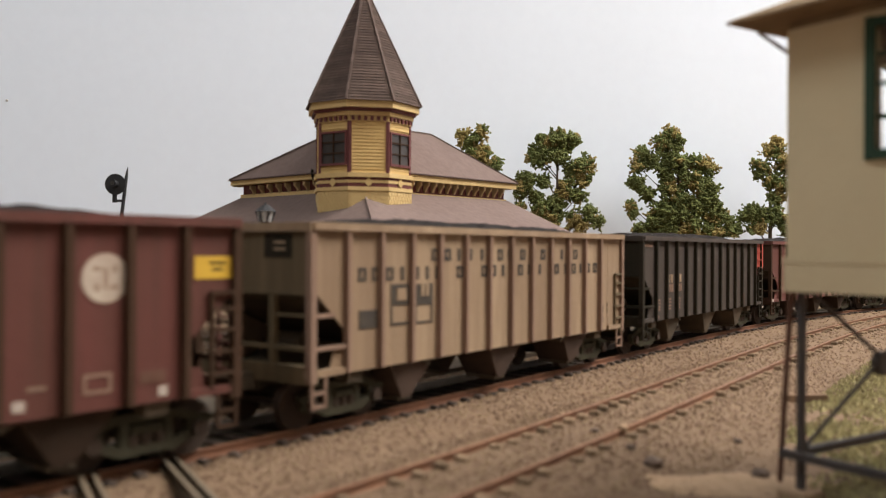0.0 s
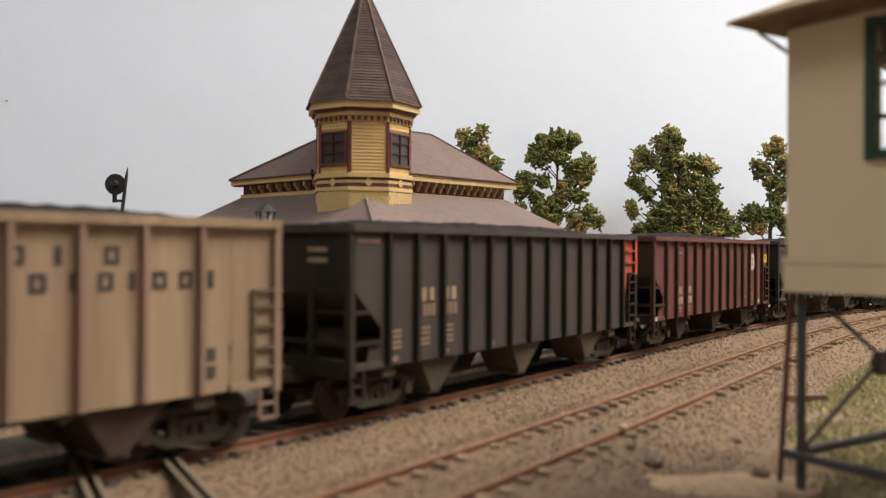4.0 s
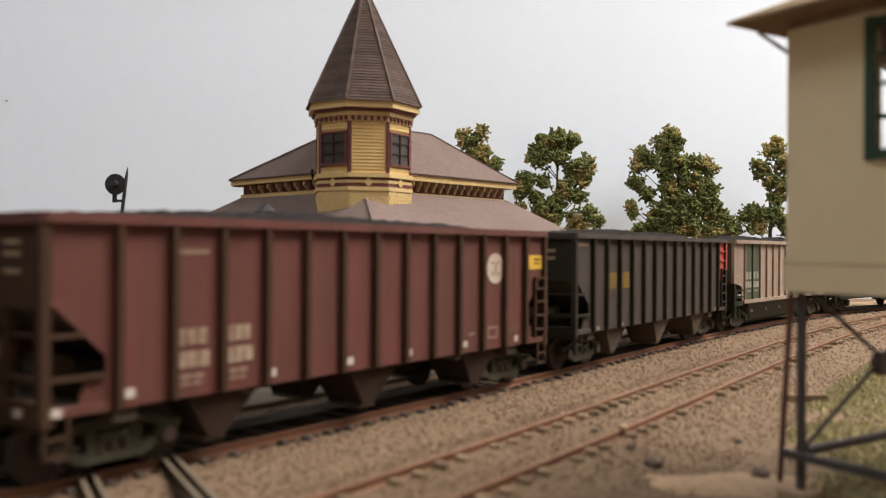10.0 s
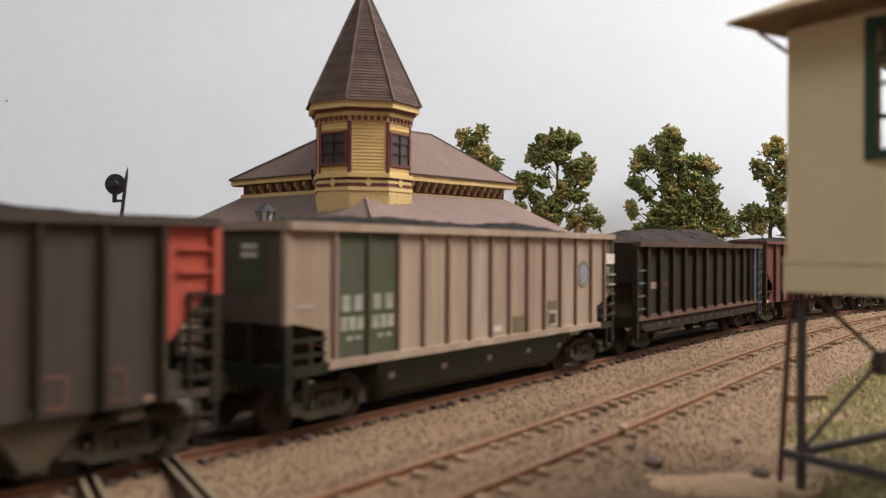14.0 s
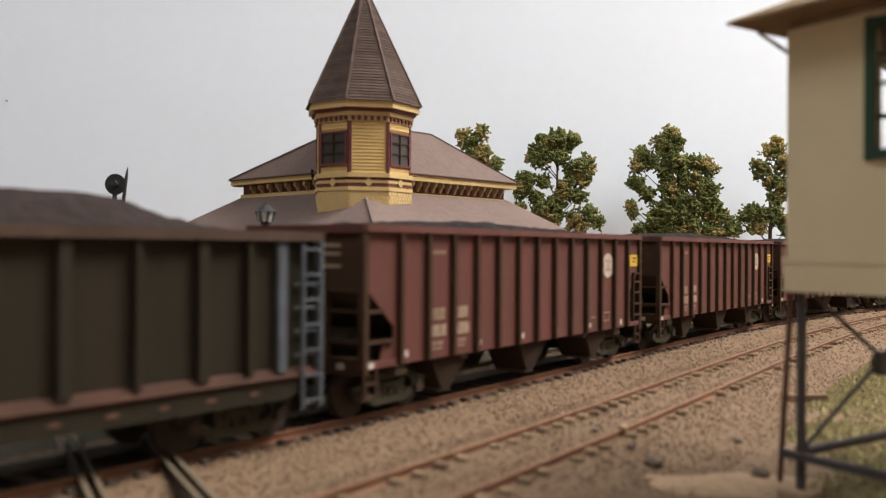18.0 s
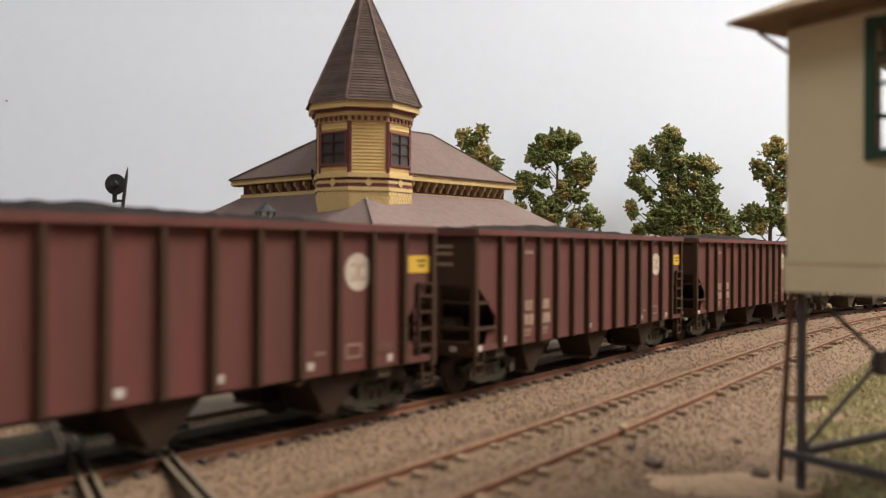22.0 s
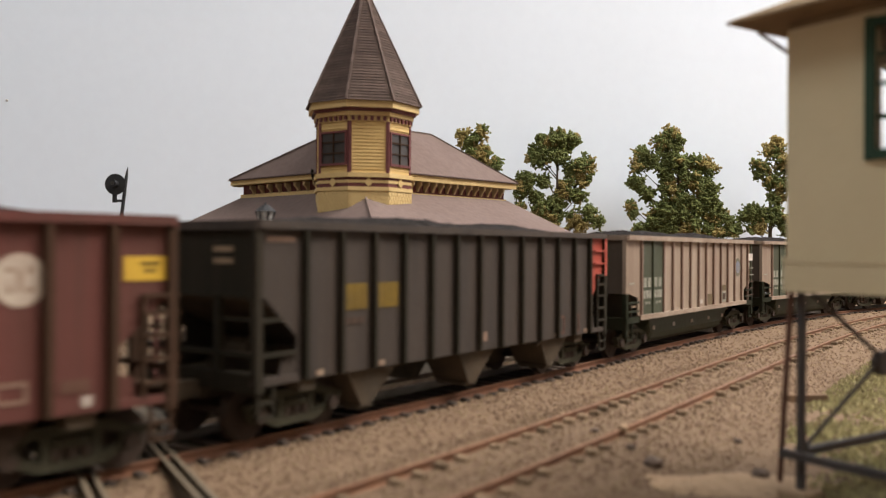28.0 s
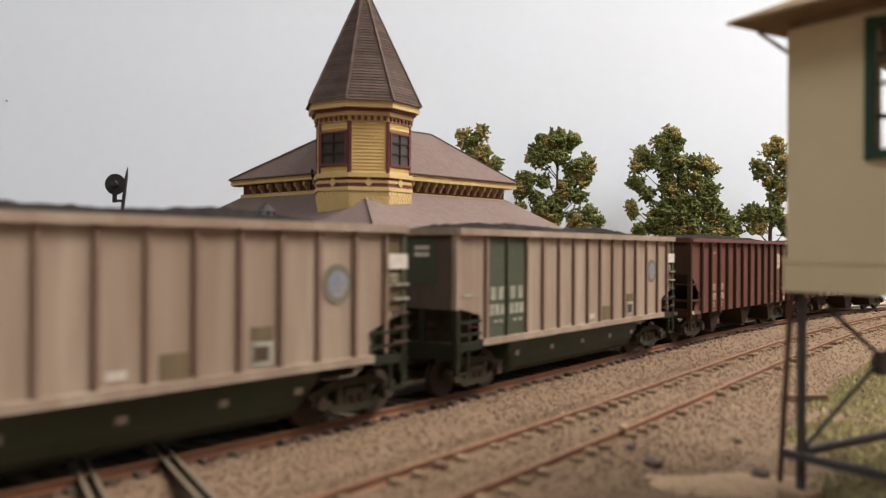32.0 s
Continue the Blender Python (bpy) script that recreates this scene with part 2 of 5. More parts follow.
def bar(a, b, w, h=None, bm=None):
    """A square bar from a to b."""
    a, b = Vector(a), Vector(b)
    d = b - a
    q = d.to_track_quat("Z", "Y").to_matrix().to_4x4()
    m = Matrix.Translation((a + b) / 2) @ q
    return box(-w / 2, w / 2, -(h or w) / 2, (h or w) / 2, -d.length / 2, d.length / 2, bm, m)


def rod(a, b, r, r2=None, seg=10, bm=None):
    bm = bm or bmesh.new()
    a, b = Vector(a), Vector(b)
    d = b - a
    m = Matrix.Translation((a + b) / 2) @ d.to_track_quat("Z", "Y").to_matrix().to_4x4()
    bmesh.ops.create_cone(bm, cap_ends=True, segments=seg, radius1=r, radius2=r if r2 is None else r2, depth=d.length, matrix=m)
    return bm


def prism(pts, y0, y1, bm=None, axis="y"):
    """A flat outline of (x, z) points, given depth along y (or of (y, z) points along x)."""
    bm = bm or bmesh.new()
    put = (lambda p, v: (p[0], v, p[1])) if axis == "y" else ((lambda p, v: (v, p[0], p[1])) if axis == "x" else (lambda p, v: (p[0], p[1], v)))
    lo = [bm.verts.new(put(p, y0)) for p in pts]
    hi = [bm.verts.new(put(p, y1)) for p in pts]
    bm.faces.new(lo)
    bm.faces.new(hi[::-1])
    n = len(pts)
    for i in range(n):
        bm.faces.new((lo[i], lo[(i + 1) % n], hi[(i + 1) % n], hi[i]))
    bmesh.ops.recalc_face_normals(bm, faces=bm.faces[:])
    return bm


# ---- the track lines ----


class Line:
    """A track's centre line: a heading whose curvature changes along it, straight past both ends."""

    def __init__(self, x, y, heading, k0, k1, k2, lo=-190, hi=262):
        self.s = np.arange(lo, hi + 0.5, 0.5)
        u = self.s / 50
        uc = np.clip(u, -0.3, 1.1)
        k = (k0 + k1 * uc + k2 * uc * uc) / 50
        k[(u < -0.3) | (u > 2.3)] = 0
        i = int(round(-lo / 0.5))
        th = np.concatenate([[0], np.cumsum((k[1:] + k[:-1]) / 4)])
        th += heading - th[i]
        mid = (th[1:] + th[:-1]) / 2
        px = np.concatenate([[0], np.cumsum(np.cos(mid) * 0.5)])
        py = np.concatenate([[0], np.cumsum(np.sin(mid) * 0.5)])
        self.x, self.y, self.th = px - px[i] + x, py - py[i] + y, th

    def at(self, s):
        return float(np.interp(s, self.s, self.x)), float(np.interp(s, self.s, self.y)), float(np.interp(s, self.s, self.th))


MAIN = Line(-6.151, 12.759, 0.8990, 0.3344, -0.7604, -0.4334)
SIDE = Line(-0.481, 12.031, 0.9498, 0.2222, -0.8482, -0.0632, lo=-60, hi=150)

# ---- structure: the layout's ground, backdrop and room ----
GROUND_Z = -0.30
BACK_Y = 69.0
X0, X1, Y0 = -200.0, 250.0, -175.0


def bed_height(x, y):
    """Ballast beds rise to the ties of both tracks; the siding's ties are nearly buried."""
    dm = float(np.min(np.hypot(MAIN.x - x, MAIN.y - y)))
    ds = float(np.min(np.hypot(SIDE.x - x, SIDE.y - y)))
    n = noise.noise(Vector((x * 0.35, y * 0.35, 0))) * 0.07 + noise.noise(Vector((x * 1.3, y * 1.3, 3))) * 0.04
    h = GROUND_Z - 0.08 + n
    for d, top, wide in ((dm, -0.15 if dm > 1.02 else -0.25, 1.5), (ds, -0.135, 1.0)):
        f = max(0.0, min(1.0, (wide + 1.5 - d) / 1.5))
        f = f * f * (3 - 2 * f)
        h = max(h, h * (1 - f) + (top + n * 0.35) * f)
    return h, min(dm, ds)


def ground_sheet():
    bm = bmesh.new()
    xs = list(np.linspace(X0, -30, 12)) + list(np.linspace(-29, -9, 40)) + list(np.linspace(-8.7, 14, 100)) + list(np.linspace(14.4, 45, 60)) + list(np.linspace(50, X1, 12))
    ys = list(np.linspace(Y0, 3, 12)) + list(np.linspace(4, 9.5, 10)) + list(np.linspace(9.8, 30, 95)) + list(np.linspace(30.5, BACK_Y, 70))
    grid = [[bm.verts.new((x, y, bed_height(x, y)[0])) for x in xs] for y in ys]
    for j in range(len(ys) - 1):
        for i in range(len(xs) - 1):
            bm.faces.new((grid[j][i], grid[j][i + 1], grid[j + 1][i + 1], grid[j + 1][i])).smooth = True
    return tagged(part("ground", bm, "ground"), "brown grey ballast and dirt of the layout", "ground", kind="structure")


ground_sheet()
ROOM_TOP = CEIL / K
tagged(part("backdrop", box(X0, X1, BACK_Y, BACK_Y + 1, -3, ROOM_TOP), "backdrop"), "pale grey painted backdrop board", "backdrop", kind="structure")
chip = part("chip_mark", rod((-34.6, BACK_Y, 15.0), (-34.6, BACK_Y - 0.06, 14.95), 0.11, seg=7), "wall", bpy.data.objects["backdrop"], "small chipped mark")
tagged(part("wall_south", box(X0, X1, Y0 - 2, Y0, -3, ROOM_TOP), "wall"), "plain pale room wall", "wall", kind="structure")
tagged(part("wall_west", box(X0 - 2, X0, Y0 - 2, BACK_Y + 1, -3, ROOM_TOP), "wall"), "plain pale room wall", "wall", kind="structure")
tagged(part("wall_east", box(X1, X1 + 2, Y0 - 2, BACK_Y + 1, -3, ROOM_TOP), "wall"), "plain pale room wall", "wall", kind="structure")
tagged(part("ceiling", box(X0 - 2, X1 + 2, Y0 - 2, BACK_Y + 1, ROOM_TOP, ROOM_TOP + 2), "wall"), "plain white ceiling", "ceiling", kind="structure")


def sweep(line, s0, s1, profile, step=1.0):
    """A profile of (side, z) points swept along a track line; side is positive to the right of travel."""
    bm = bmesh.new()
    rings = []
    for s in np.arange(s0, s1 + step / 2, step):
        x, y, th = line.at(s)
        nx, ny = math.sin(th), -math.cos(th)
        rings.append([bm.verts.new((x + nx * o, y + ny * o, z)) for o, z in profile])
    n = len(profile)
    for a, b in zip(rings, rings[1:]):
        for i in range(n):
            bm.faces.new((a[i], a[(i + 1) % n], b[(i + 1) % n], b[i]))
    bm.faces.new(rings[0])
    bm.faces.new(rings[-1][::-1])
    bmesh.ops.recalc_face_normals(bm, faces=bm.faces[:])
    return bm


def rail_profile(o):
    return [(o - 0.07, -0.17), (o + 0.07, -0.17), (o + 0.07, -0.145), (o + 0.014, -0.13), (o + 0.014, -0.05), (o + 0.038, -0.035), (o + 0.038, 0.0), (o - 0.038, 0.0), (o - 0.038, -0.035), (o - 0.014, -0.05), (o - 0.014, -0.13), (o - 0.07, -0.145)]


def track(name, line, s0, s1, tie_s0, tie_s1, wood, label):
    t = thing(name, label=label, category="track")
    for o in (-0.755, 0.755):
        part("rail", sweep(line, s0, s1, rail_profile(o)), ("rail_grey" if o < 0 else "rail_orange") if wood == "tie_dark" else "rail", t, "pale grey rail" if wood == "tie_dark" and o < 0 else "rusty brown rail")
    rng = random.Random(len(name))
    proto = nub = None
    for i, s in enumerate(np.arange(tie_s0, tie_s1, 0.56)):
        x, y, th = line.at(s + rng.uniform(-0.04, 0.04))
        m = pose(x, y, -0.165, 0, 0, math.degrees(th) + rng.uniform(-2, 2))
        if proto is None:
            proto = part("tie", box(-0.115, 0.115, -1.3, 1.3, -0.17, 0), wood, t)
            m.translation = m.translation * K
            proto.matrix_basis = m
        else:
            shared("tie", proto, m, t)
        if s < 62:
            for o in (-0.755, 0.755) if wood == "tie" else (0.755,):
                if rng.random() < (0.82 if wood == "tie" else 0.95):
                    nx, ny = math.sin(th), -math.cos(th)
                    out = o + (rng.uniform(0.15, 0.22) if wood == "tie" else rng.uniform(0.26, 0.36))
                    e = pose(x + nx * out, y + ny * out, rng.uniform(-0.10, -0.045) if wood == "tie" else rng.uniform(-0.13, -0.09), rng.uniform(-6, 6), rng.uniform(-4, 4), math.degrees(th) + rng.uniform(-10, 10))
                    if nub is None:
                        bm = box(-0.085, 0.085, -0.13, 0.10, -0.1, 0.035)
                        bmesh.ops.bevel(bm, geom=bm.edges[:], offset=0.03, segments=1, affect="EDGES")
                        nub = part("tie_end", bm, "nub" if wood == "tie" else "tie_black", t)
                        e.translation = e.translation * K
                        nub.matrix_basis = e
                    else:
                        shared("tie_end", nub, e, t)
    return t


main_track = track("main_track", MAIN, -180, 255, -6, 75, "tie_dark", "rusty main line track in ballast on timber ties")
siding = track("siding_track", SIDE, -40, 110, -4, 75, "tie", "rusty siding track sunk in brown ballast")


# the dark bed between the main line's rails and beyond, and the platform behind it
tagged(part("track_bed", sweep(MAIN, -30, 90, [(0.66, -0.55), (0.66, -0.205), (-1.9, -0.205), (-3.6, -0.215), (-3.9, -0.55)]), "dark_bed"), "dark bed of the main line", "track bed", kind="structure")
tagged(part("platform", sweep(MAIN, 3.0, 48, [(-2.0, -0.5), (-2.0, -0.07), (-2.06, -0.04), (-6.2, -0.04), (-6.2, -0.5)]), "platform"), "low worn grey platform behind the main line", "platform", kind="structure")


tagged(part("yard_ground", sweep(MAIN, 48.5, 80, [(-1.95, -0.5), (-1.95, -0.20), (-4.6, -0.16), (-4.6, -0.5)]), "dirt"), "pale ground strip beyond the main line", "ground", kind="structure")


# ---- the crossing track ----
def crossing():
    t = thing("crossing_track", -4.62, 13.0, 0, -61.8, "dark steel rails of a track crossing the main line", "track")
    for o in (-0.725, 0.725):
        prof = [(y, z + 0.012) for y, z in rail_profile(o)]
        part("rail", prism(prof, -14, 9, axis="x"), "steel", t)
        prof = [(y, z + 0.012) for y, z in rail_profile(o - math.copysign(0.185, o))]
        part("guard_rail", prism(prof, -6, 6, axis="x"), "steel", t)
    for y0, y1 in ((1.10, 1.28), (1.295, 1.48)):
        part("crossing_plank", soft_box(-5.6, -3.05, y0, y1, -0.2, -0.01, 0.015), "plank", t, "pale grey crossing plank")
    return t


crossing()


# ---- railcars ----
BOLSTER = 5.2


def truck(parent, x):
    """A two-axle truck: side frames, bolster, springs, wheelsets."""
    t = part("truck", box(-0.22, 0.22, -1.05, 1.05, 0.38, 0.66), "under", parent, "grimy cast steel truck")
    t.location = (x * K, 0, 0)
    for sy in (-1, 1):
        bm = bmesh.new()
        y0, y1 = sorted((sy * 1.0, sy * 1.14))
        for u in (-1, 1):
            # top arm, bottom arm, bolster column and axle box of one half
            for arm in ([(0.0, 0.84), (0.55, 0.84), (0.98, 0.68), (1.16, 0.66), (1.16, 0.56), (0.92, 0.55), (0.52, 0.70), (0.0, 0.70)],
                        [(0.0, 0.36), (0.40, 0.36), (0.86, 0.52), (0.86, 0.40), (0.50, 0.22), (0.0, 0.22)],
                        [(0.30, 0.34), (0.44, 0.34), (0.44, 0.72), (0.30, 0.72)],
                        [(0.72, 0.60), (0.70, 0.40), (0.80, 0.33), (0.98, 0.33), (1.08, 0.40), (1.06, 0.60)]):
                prism([(u * x, z) for x, z in arm], y0, y1, bm)
        part("side_frame", bm, "truck", t)
        part("bolster_end", soft_box(-0.26, 0.26, y0 - 0.02, y1 + 0.02, 0.52, 0.66, 0.03), "truck", t)
        for dx in (-0.22, 0.0, 0.22):
            part("spring", rod((dx, sy * 1.08, 0.36), (dx, sy * 1.08, 0.53), 0.085, seg=8), "wheel", t)
        for dx in (-0.89, 0.89):
            part("axle_cap", rod((dx, sy * 1.14, 0.47), (dx, sy * 1.22, 0.47), 0.13, seg=10), "wheel", t)
    for dx in (-0.89, 0.89):
        bm = rod((0, -1.0, 0), (0, 1.0, 0), 0.075, seg=8)
        for sy in (-1, 1):
            rod((0, sy * 0.70, 0), (0, sy * 0.82, 0), 0.457, seg=28, bm=bm)
            rod((0, sy * 0.665, 0), (0, sy * 0.70, 0), 0.487, seg=28, bm=bm)
            rod((0, sy * 0.82, 0), (0, sy * 0.835, 0), 0.36, seg=20, bm=bm)
            for k in range(4):
                a = k * math.pi / 2 + 0.4
                rod((0.24 * math.cos(a), sy * 0.83, 0.24 * math.sin(a)), (0.24 * math.cos(a), sy * 0.845, 0.24 * math.sin(a)), 0.06, seg=6, bm=bm)
        w = part("wheelset", bm, "wheel", t, "rusty wheels on one axle")
        w.location = (dx * K, 0, 0.457 * K)
    return t


def coal_heap(half, width, base, height, seed, parent, material="coal", label="black coal load", heaped=False):
    bm = bmesh.new()
    nx, ny = 60, 14
    rows = []
    for i in range(nx + 1):
        x = -half + 2 * half * i / nx
        row = []
        for j in range(ny + 1):
            y = -width + 2 * width * j / ny
            e = (1 - (abs(x) / half) ** (2.6 if heaped else 5)) * (1 - (abs(y) / width) ** 2.2)
            hump = 0.85 + (0.12 if heaped else 0.05) * math.sin(x * 0.9 + seed) + (0.30 if heaped else 0.18) * noise.noise(Vector((x * 0.5, y * 0.5, seed)))
            z = base + max(0.0, e) * height * max(0.15, hump) + 0.07 * noise.noise(Vector((x * 4, y * 4, seed)))
            row.append(bm.verts.new((x, y, z)))
        rows.append(row)
    for i in range(nx):
        for j in range(ny):
            bm.faces.new((rows[i][j], rows[i + 1][j], rows[i + 1][j + 1], rows[i][j + 1]))
    return part("coal_load", bm, material, parent, label)


def block(parent, name, x, z, w, h, material, label="", y=-1.512):
    return part(name, box(x - w / 2, x + w / 2, y - 0.012, y, z - h / 2, z + h / 2), material, parent, label)


def ladder(parent, x, y, z0, z1, n, w, along, material):
    """Rungs on two rails, flat to a side (along x) or to an end (along y)."""
    bm = bmesh.new()
    ex, ey = (1, 0) if along == "x" else (0, 1)
    for s in (-1, 1):
        bar((x + ex * s * w / 2, y + ey * s * w / 2, z0), (x + ex * s * w / 2, y + ey * s * w / 2, z1), 0.05, bm=bm)
    for i in range(n):
        z = z0 + 0.15 + (z1 - z0 - 0.25) * i / max(1, n - 1)
        bar((x - ex * w / 2, y - ey * w / 2, z), (x + ex * w / 2, y + ey * w / 2, z), 0.045, bm=bm)
    return part("ladder", bm, material, parent)


TOP, SILL, HALF = 3.76, 1.10, 6.5


def hopper(name, paint, label, posts, post_paint=None, post_w=0.13, seed=1, end_paint=None, chute_paint=None):
    """A triple hopper car with outside posts, slope-sheet ends and three pairs of chutes."""
    pp = post_paint or paint
    ep = end_paint or pp
    car = thing(name, label=label, category="railcar", group="cars of the coal train")
    for sy in (-1, 1):
        # side sheet with its corners cut along the slope sheets
        out = [(-HALF, TOP), (HALF, TOP), (HALF, 2.52), (HALF - 0.14, 2.52), (HALF - 0.92, 1.80), (HALF - 0.92, 1.04), (-HALF + 0.92, 1.04), (-HALF + 0.92, 1.80), (-HALF + 0.14, 2.52), (-HALF, 2.52)]
        part("side_sheet", prism(out, sy * 1.47, sy * 1.51), paint, car)
        part("top_chord", box(-HALF - 0.02, HALF + 0.02, sy * 1.44, sy * 1.64, TOP - 0.12, TOP + 0.02), paint, car)
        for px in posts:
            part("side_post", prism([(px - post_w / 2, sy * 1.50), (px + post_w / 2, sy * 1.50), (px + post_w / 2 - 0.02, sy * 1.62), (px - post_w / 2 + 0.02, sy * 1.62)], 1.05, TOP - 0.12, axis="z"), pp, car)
        for sx in (-1, 1):
            part("corner_post", box(sx * HALF - 0.07, sx * HALF + 0.07, sy * 1.46, sy * 1.60, 0.95, TOP - 0.12), pp, car)
            part("end_side_sill", box(sx * (HALF - 0.92), sx * (HALF + 0.07), sy * 1.44, sy * 1.58, 1.04, 1.16), paint, car)
            part("corner_gusset", prism([(sx * (HALF - 0.92), 1.16), (sx * (HALF - 0.52), 1.16), (sx * (HALF - 0.60), 1.46), (sx * (HALF - 0.92), 1.52)], sy * 1.48, sy * 1.50), paint, car)
            if sx < 0:
                for z, wd in ((1.54, 0.90), (2.12, 0.55)):
                    part("grab_iron", bar((sx * (HALF - 0.05), sy * 1.55, z), (sx * (HALF - wd), sy * 1.55, z), 0.07), pp, car)
            else:
                part("ladder_rail", bar((sx * (HALF - 0.46), sy * 1.55, 1.10), (sx * (HALF - 0.46), sy * 1.55, 2.62), 0.06), ep, car)
                for z in (1.36, 1.70, 2.04, 2.36, 2.62):
                    part("grab_iron", bar((sx * (HALF + 0.10), sy * 1.57, z), (sx * (HALF - 0.50), sy * 1.57, z), 0.055), ep, car)
            step = bar((sx * HALF, sy * 1.55, 0.50), (sx * HALF, sy * 1.55, 1.0), 0.05)
            bar((sx * (HALF - 0.34), sy * 1.55, 0.50), (sx * (HALF - 0.34), sy * 1.55, 1.06), 0.05, bm=step)
            bar((sx * (HALF + 0.02), sy * 1.55, 0.52), (sx * (HALF - 0.36), sy * 1.55, 0.52), 0.05, bm=step)
            bar((sx * (HALF + 0.02), sy * 1.55, 0.76), (sx * (HALF - 0.36), sy * 1.55, 0.76), 0.05, bm=step)
            part("stirrup_step", step, pp, car)
    for sx in (-1, 1):
        # End sheets take a darker paint that carries their shade.
        part("end_sheet", box(sx * (HALF - 0.05), sx * HALF, -1.46, 1.46, 2.50, TOP - 0.02), ep, car, "end sheet with dirt and shade in its paint")
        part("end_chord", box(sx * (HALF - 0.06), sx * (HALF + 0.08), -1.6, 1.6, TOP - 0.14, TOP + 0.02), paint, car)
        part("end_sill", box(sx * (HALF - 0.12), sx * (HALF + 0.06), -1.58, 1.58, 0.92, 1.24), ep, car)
        # Slope sheet in the dark underframe colour, which deepens the recess shade.
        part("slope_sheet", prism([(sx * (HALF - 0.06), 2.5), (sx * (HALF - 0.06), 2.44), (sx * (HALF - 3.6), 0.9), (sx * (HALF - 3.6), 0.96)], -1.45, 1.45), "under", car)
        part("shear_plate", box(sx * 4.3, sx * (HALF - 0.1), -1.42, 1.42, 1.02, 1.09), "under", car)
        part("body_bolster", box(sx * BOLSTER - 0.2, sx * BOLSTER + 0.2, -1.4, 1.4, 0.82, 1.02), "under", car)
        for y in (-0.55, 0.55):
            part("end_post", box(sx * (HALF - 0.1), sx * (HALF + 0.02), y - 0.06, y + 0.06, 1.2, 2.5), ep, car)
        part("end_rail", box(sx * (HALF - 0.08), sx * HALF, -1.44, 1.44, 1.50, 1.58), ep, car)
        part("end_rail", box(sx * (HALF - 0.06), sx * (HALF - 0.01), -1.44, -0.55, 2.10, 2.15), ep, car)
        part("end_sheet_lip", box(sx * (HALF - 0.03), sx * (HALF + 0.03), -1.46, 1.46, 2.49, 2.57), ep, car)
        ladder(car, sx * (HALF + 0.07), 1.2 * (1 if sx < 0 else -1), 1.2, TOP - 0.2, 6, 0.42, "y", paint)
        part("brake_gear", rod((sx * (HALF - 0.8), -0.6, 1.55), (sx * (HALF - 0.8), 0.2, 1.55), 0.2, seg=10), "under", car)
        part("coupler", bar((sx * (HALF - 0.3), 0, 0.9), (sx * (HALF + 0.86), 0, 0.9), 0.26, 0.3), "under", car)
        truck(car, sx * BOLSTER)
    part("centre_sill", box(-HALF, HALF, -0.2, 0.2, 0.72, 1.05), "under", car)
    for cx in (-3.55, 0.12, 3.75):
        for sy in (-1, 1):
            bm = bmesh.new()
            top = [bm.verts.new((cx + a, y, 1.10)) for a, y in ((-0.62, sy * 0.3), (0.95, sy * 0.3), (0.95, sy * 1.38), (-0.62, sy * 1.38))]
            low = [bm.verts.new((cx + a, y, 0.30)) for a, y in ((-0.06, sy * 0.35), (0.22, sy * 0.35), (0.22, sy * 1.28), (-0.06, sy * 1.28))]
            bm.faces.new(top)
            bm.faces.new(low[::-1])
            for i in range(4):
                bm.faces.new((top[i], top[(i + 1) % 4], low[(i + 1) % 4], low[i]))
            bmesh.ops.recalc_face_normals(bm, faces=bm.faces[:])
            # Chutes are coloured darker than the car sides, for their shade.
            part("hopper_chute", bm, chute_paint or "chute", car)
            part("chute_gate", box(cx - 0.12, cx + 0.28, sy * 0.4, sy * 1.24, 0.24, 0.31), "under", car)
        part("cross_ridge", prism([(cx - 1.75, 1.06), (cx - 0.6, 1.06), (cx - 1.15, 1.5)], -1.4, 1.4), "under", car)
    coal_heap(HALF - 0.1, 1.44, TOP - 0.14, 0.40, seed, car)
    return car


def dots(car, xs, z=1.42, w=0.16, h=0.16, material="white"):
    for x in xs:
        block(car, "white_mark", x, z, w, h, material)


def letters(car, x0, x1, z, h, n, material, fill=0.62, skip=(), y=-1.512):
    step = (x1 - x0) / n
    for i in range(n):
        if i not in skip:
            block(car, "lettering_bar", x0 + (i + 0.5) * step, z, step * fill, h, material, y=y)


RED_POSTS = [-5.40 + 0.915 * i for i in range(13)]


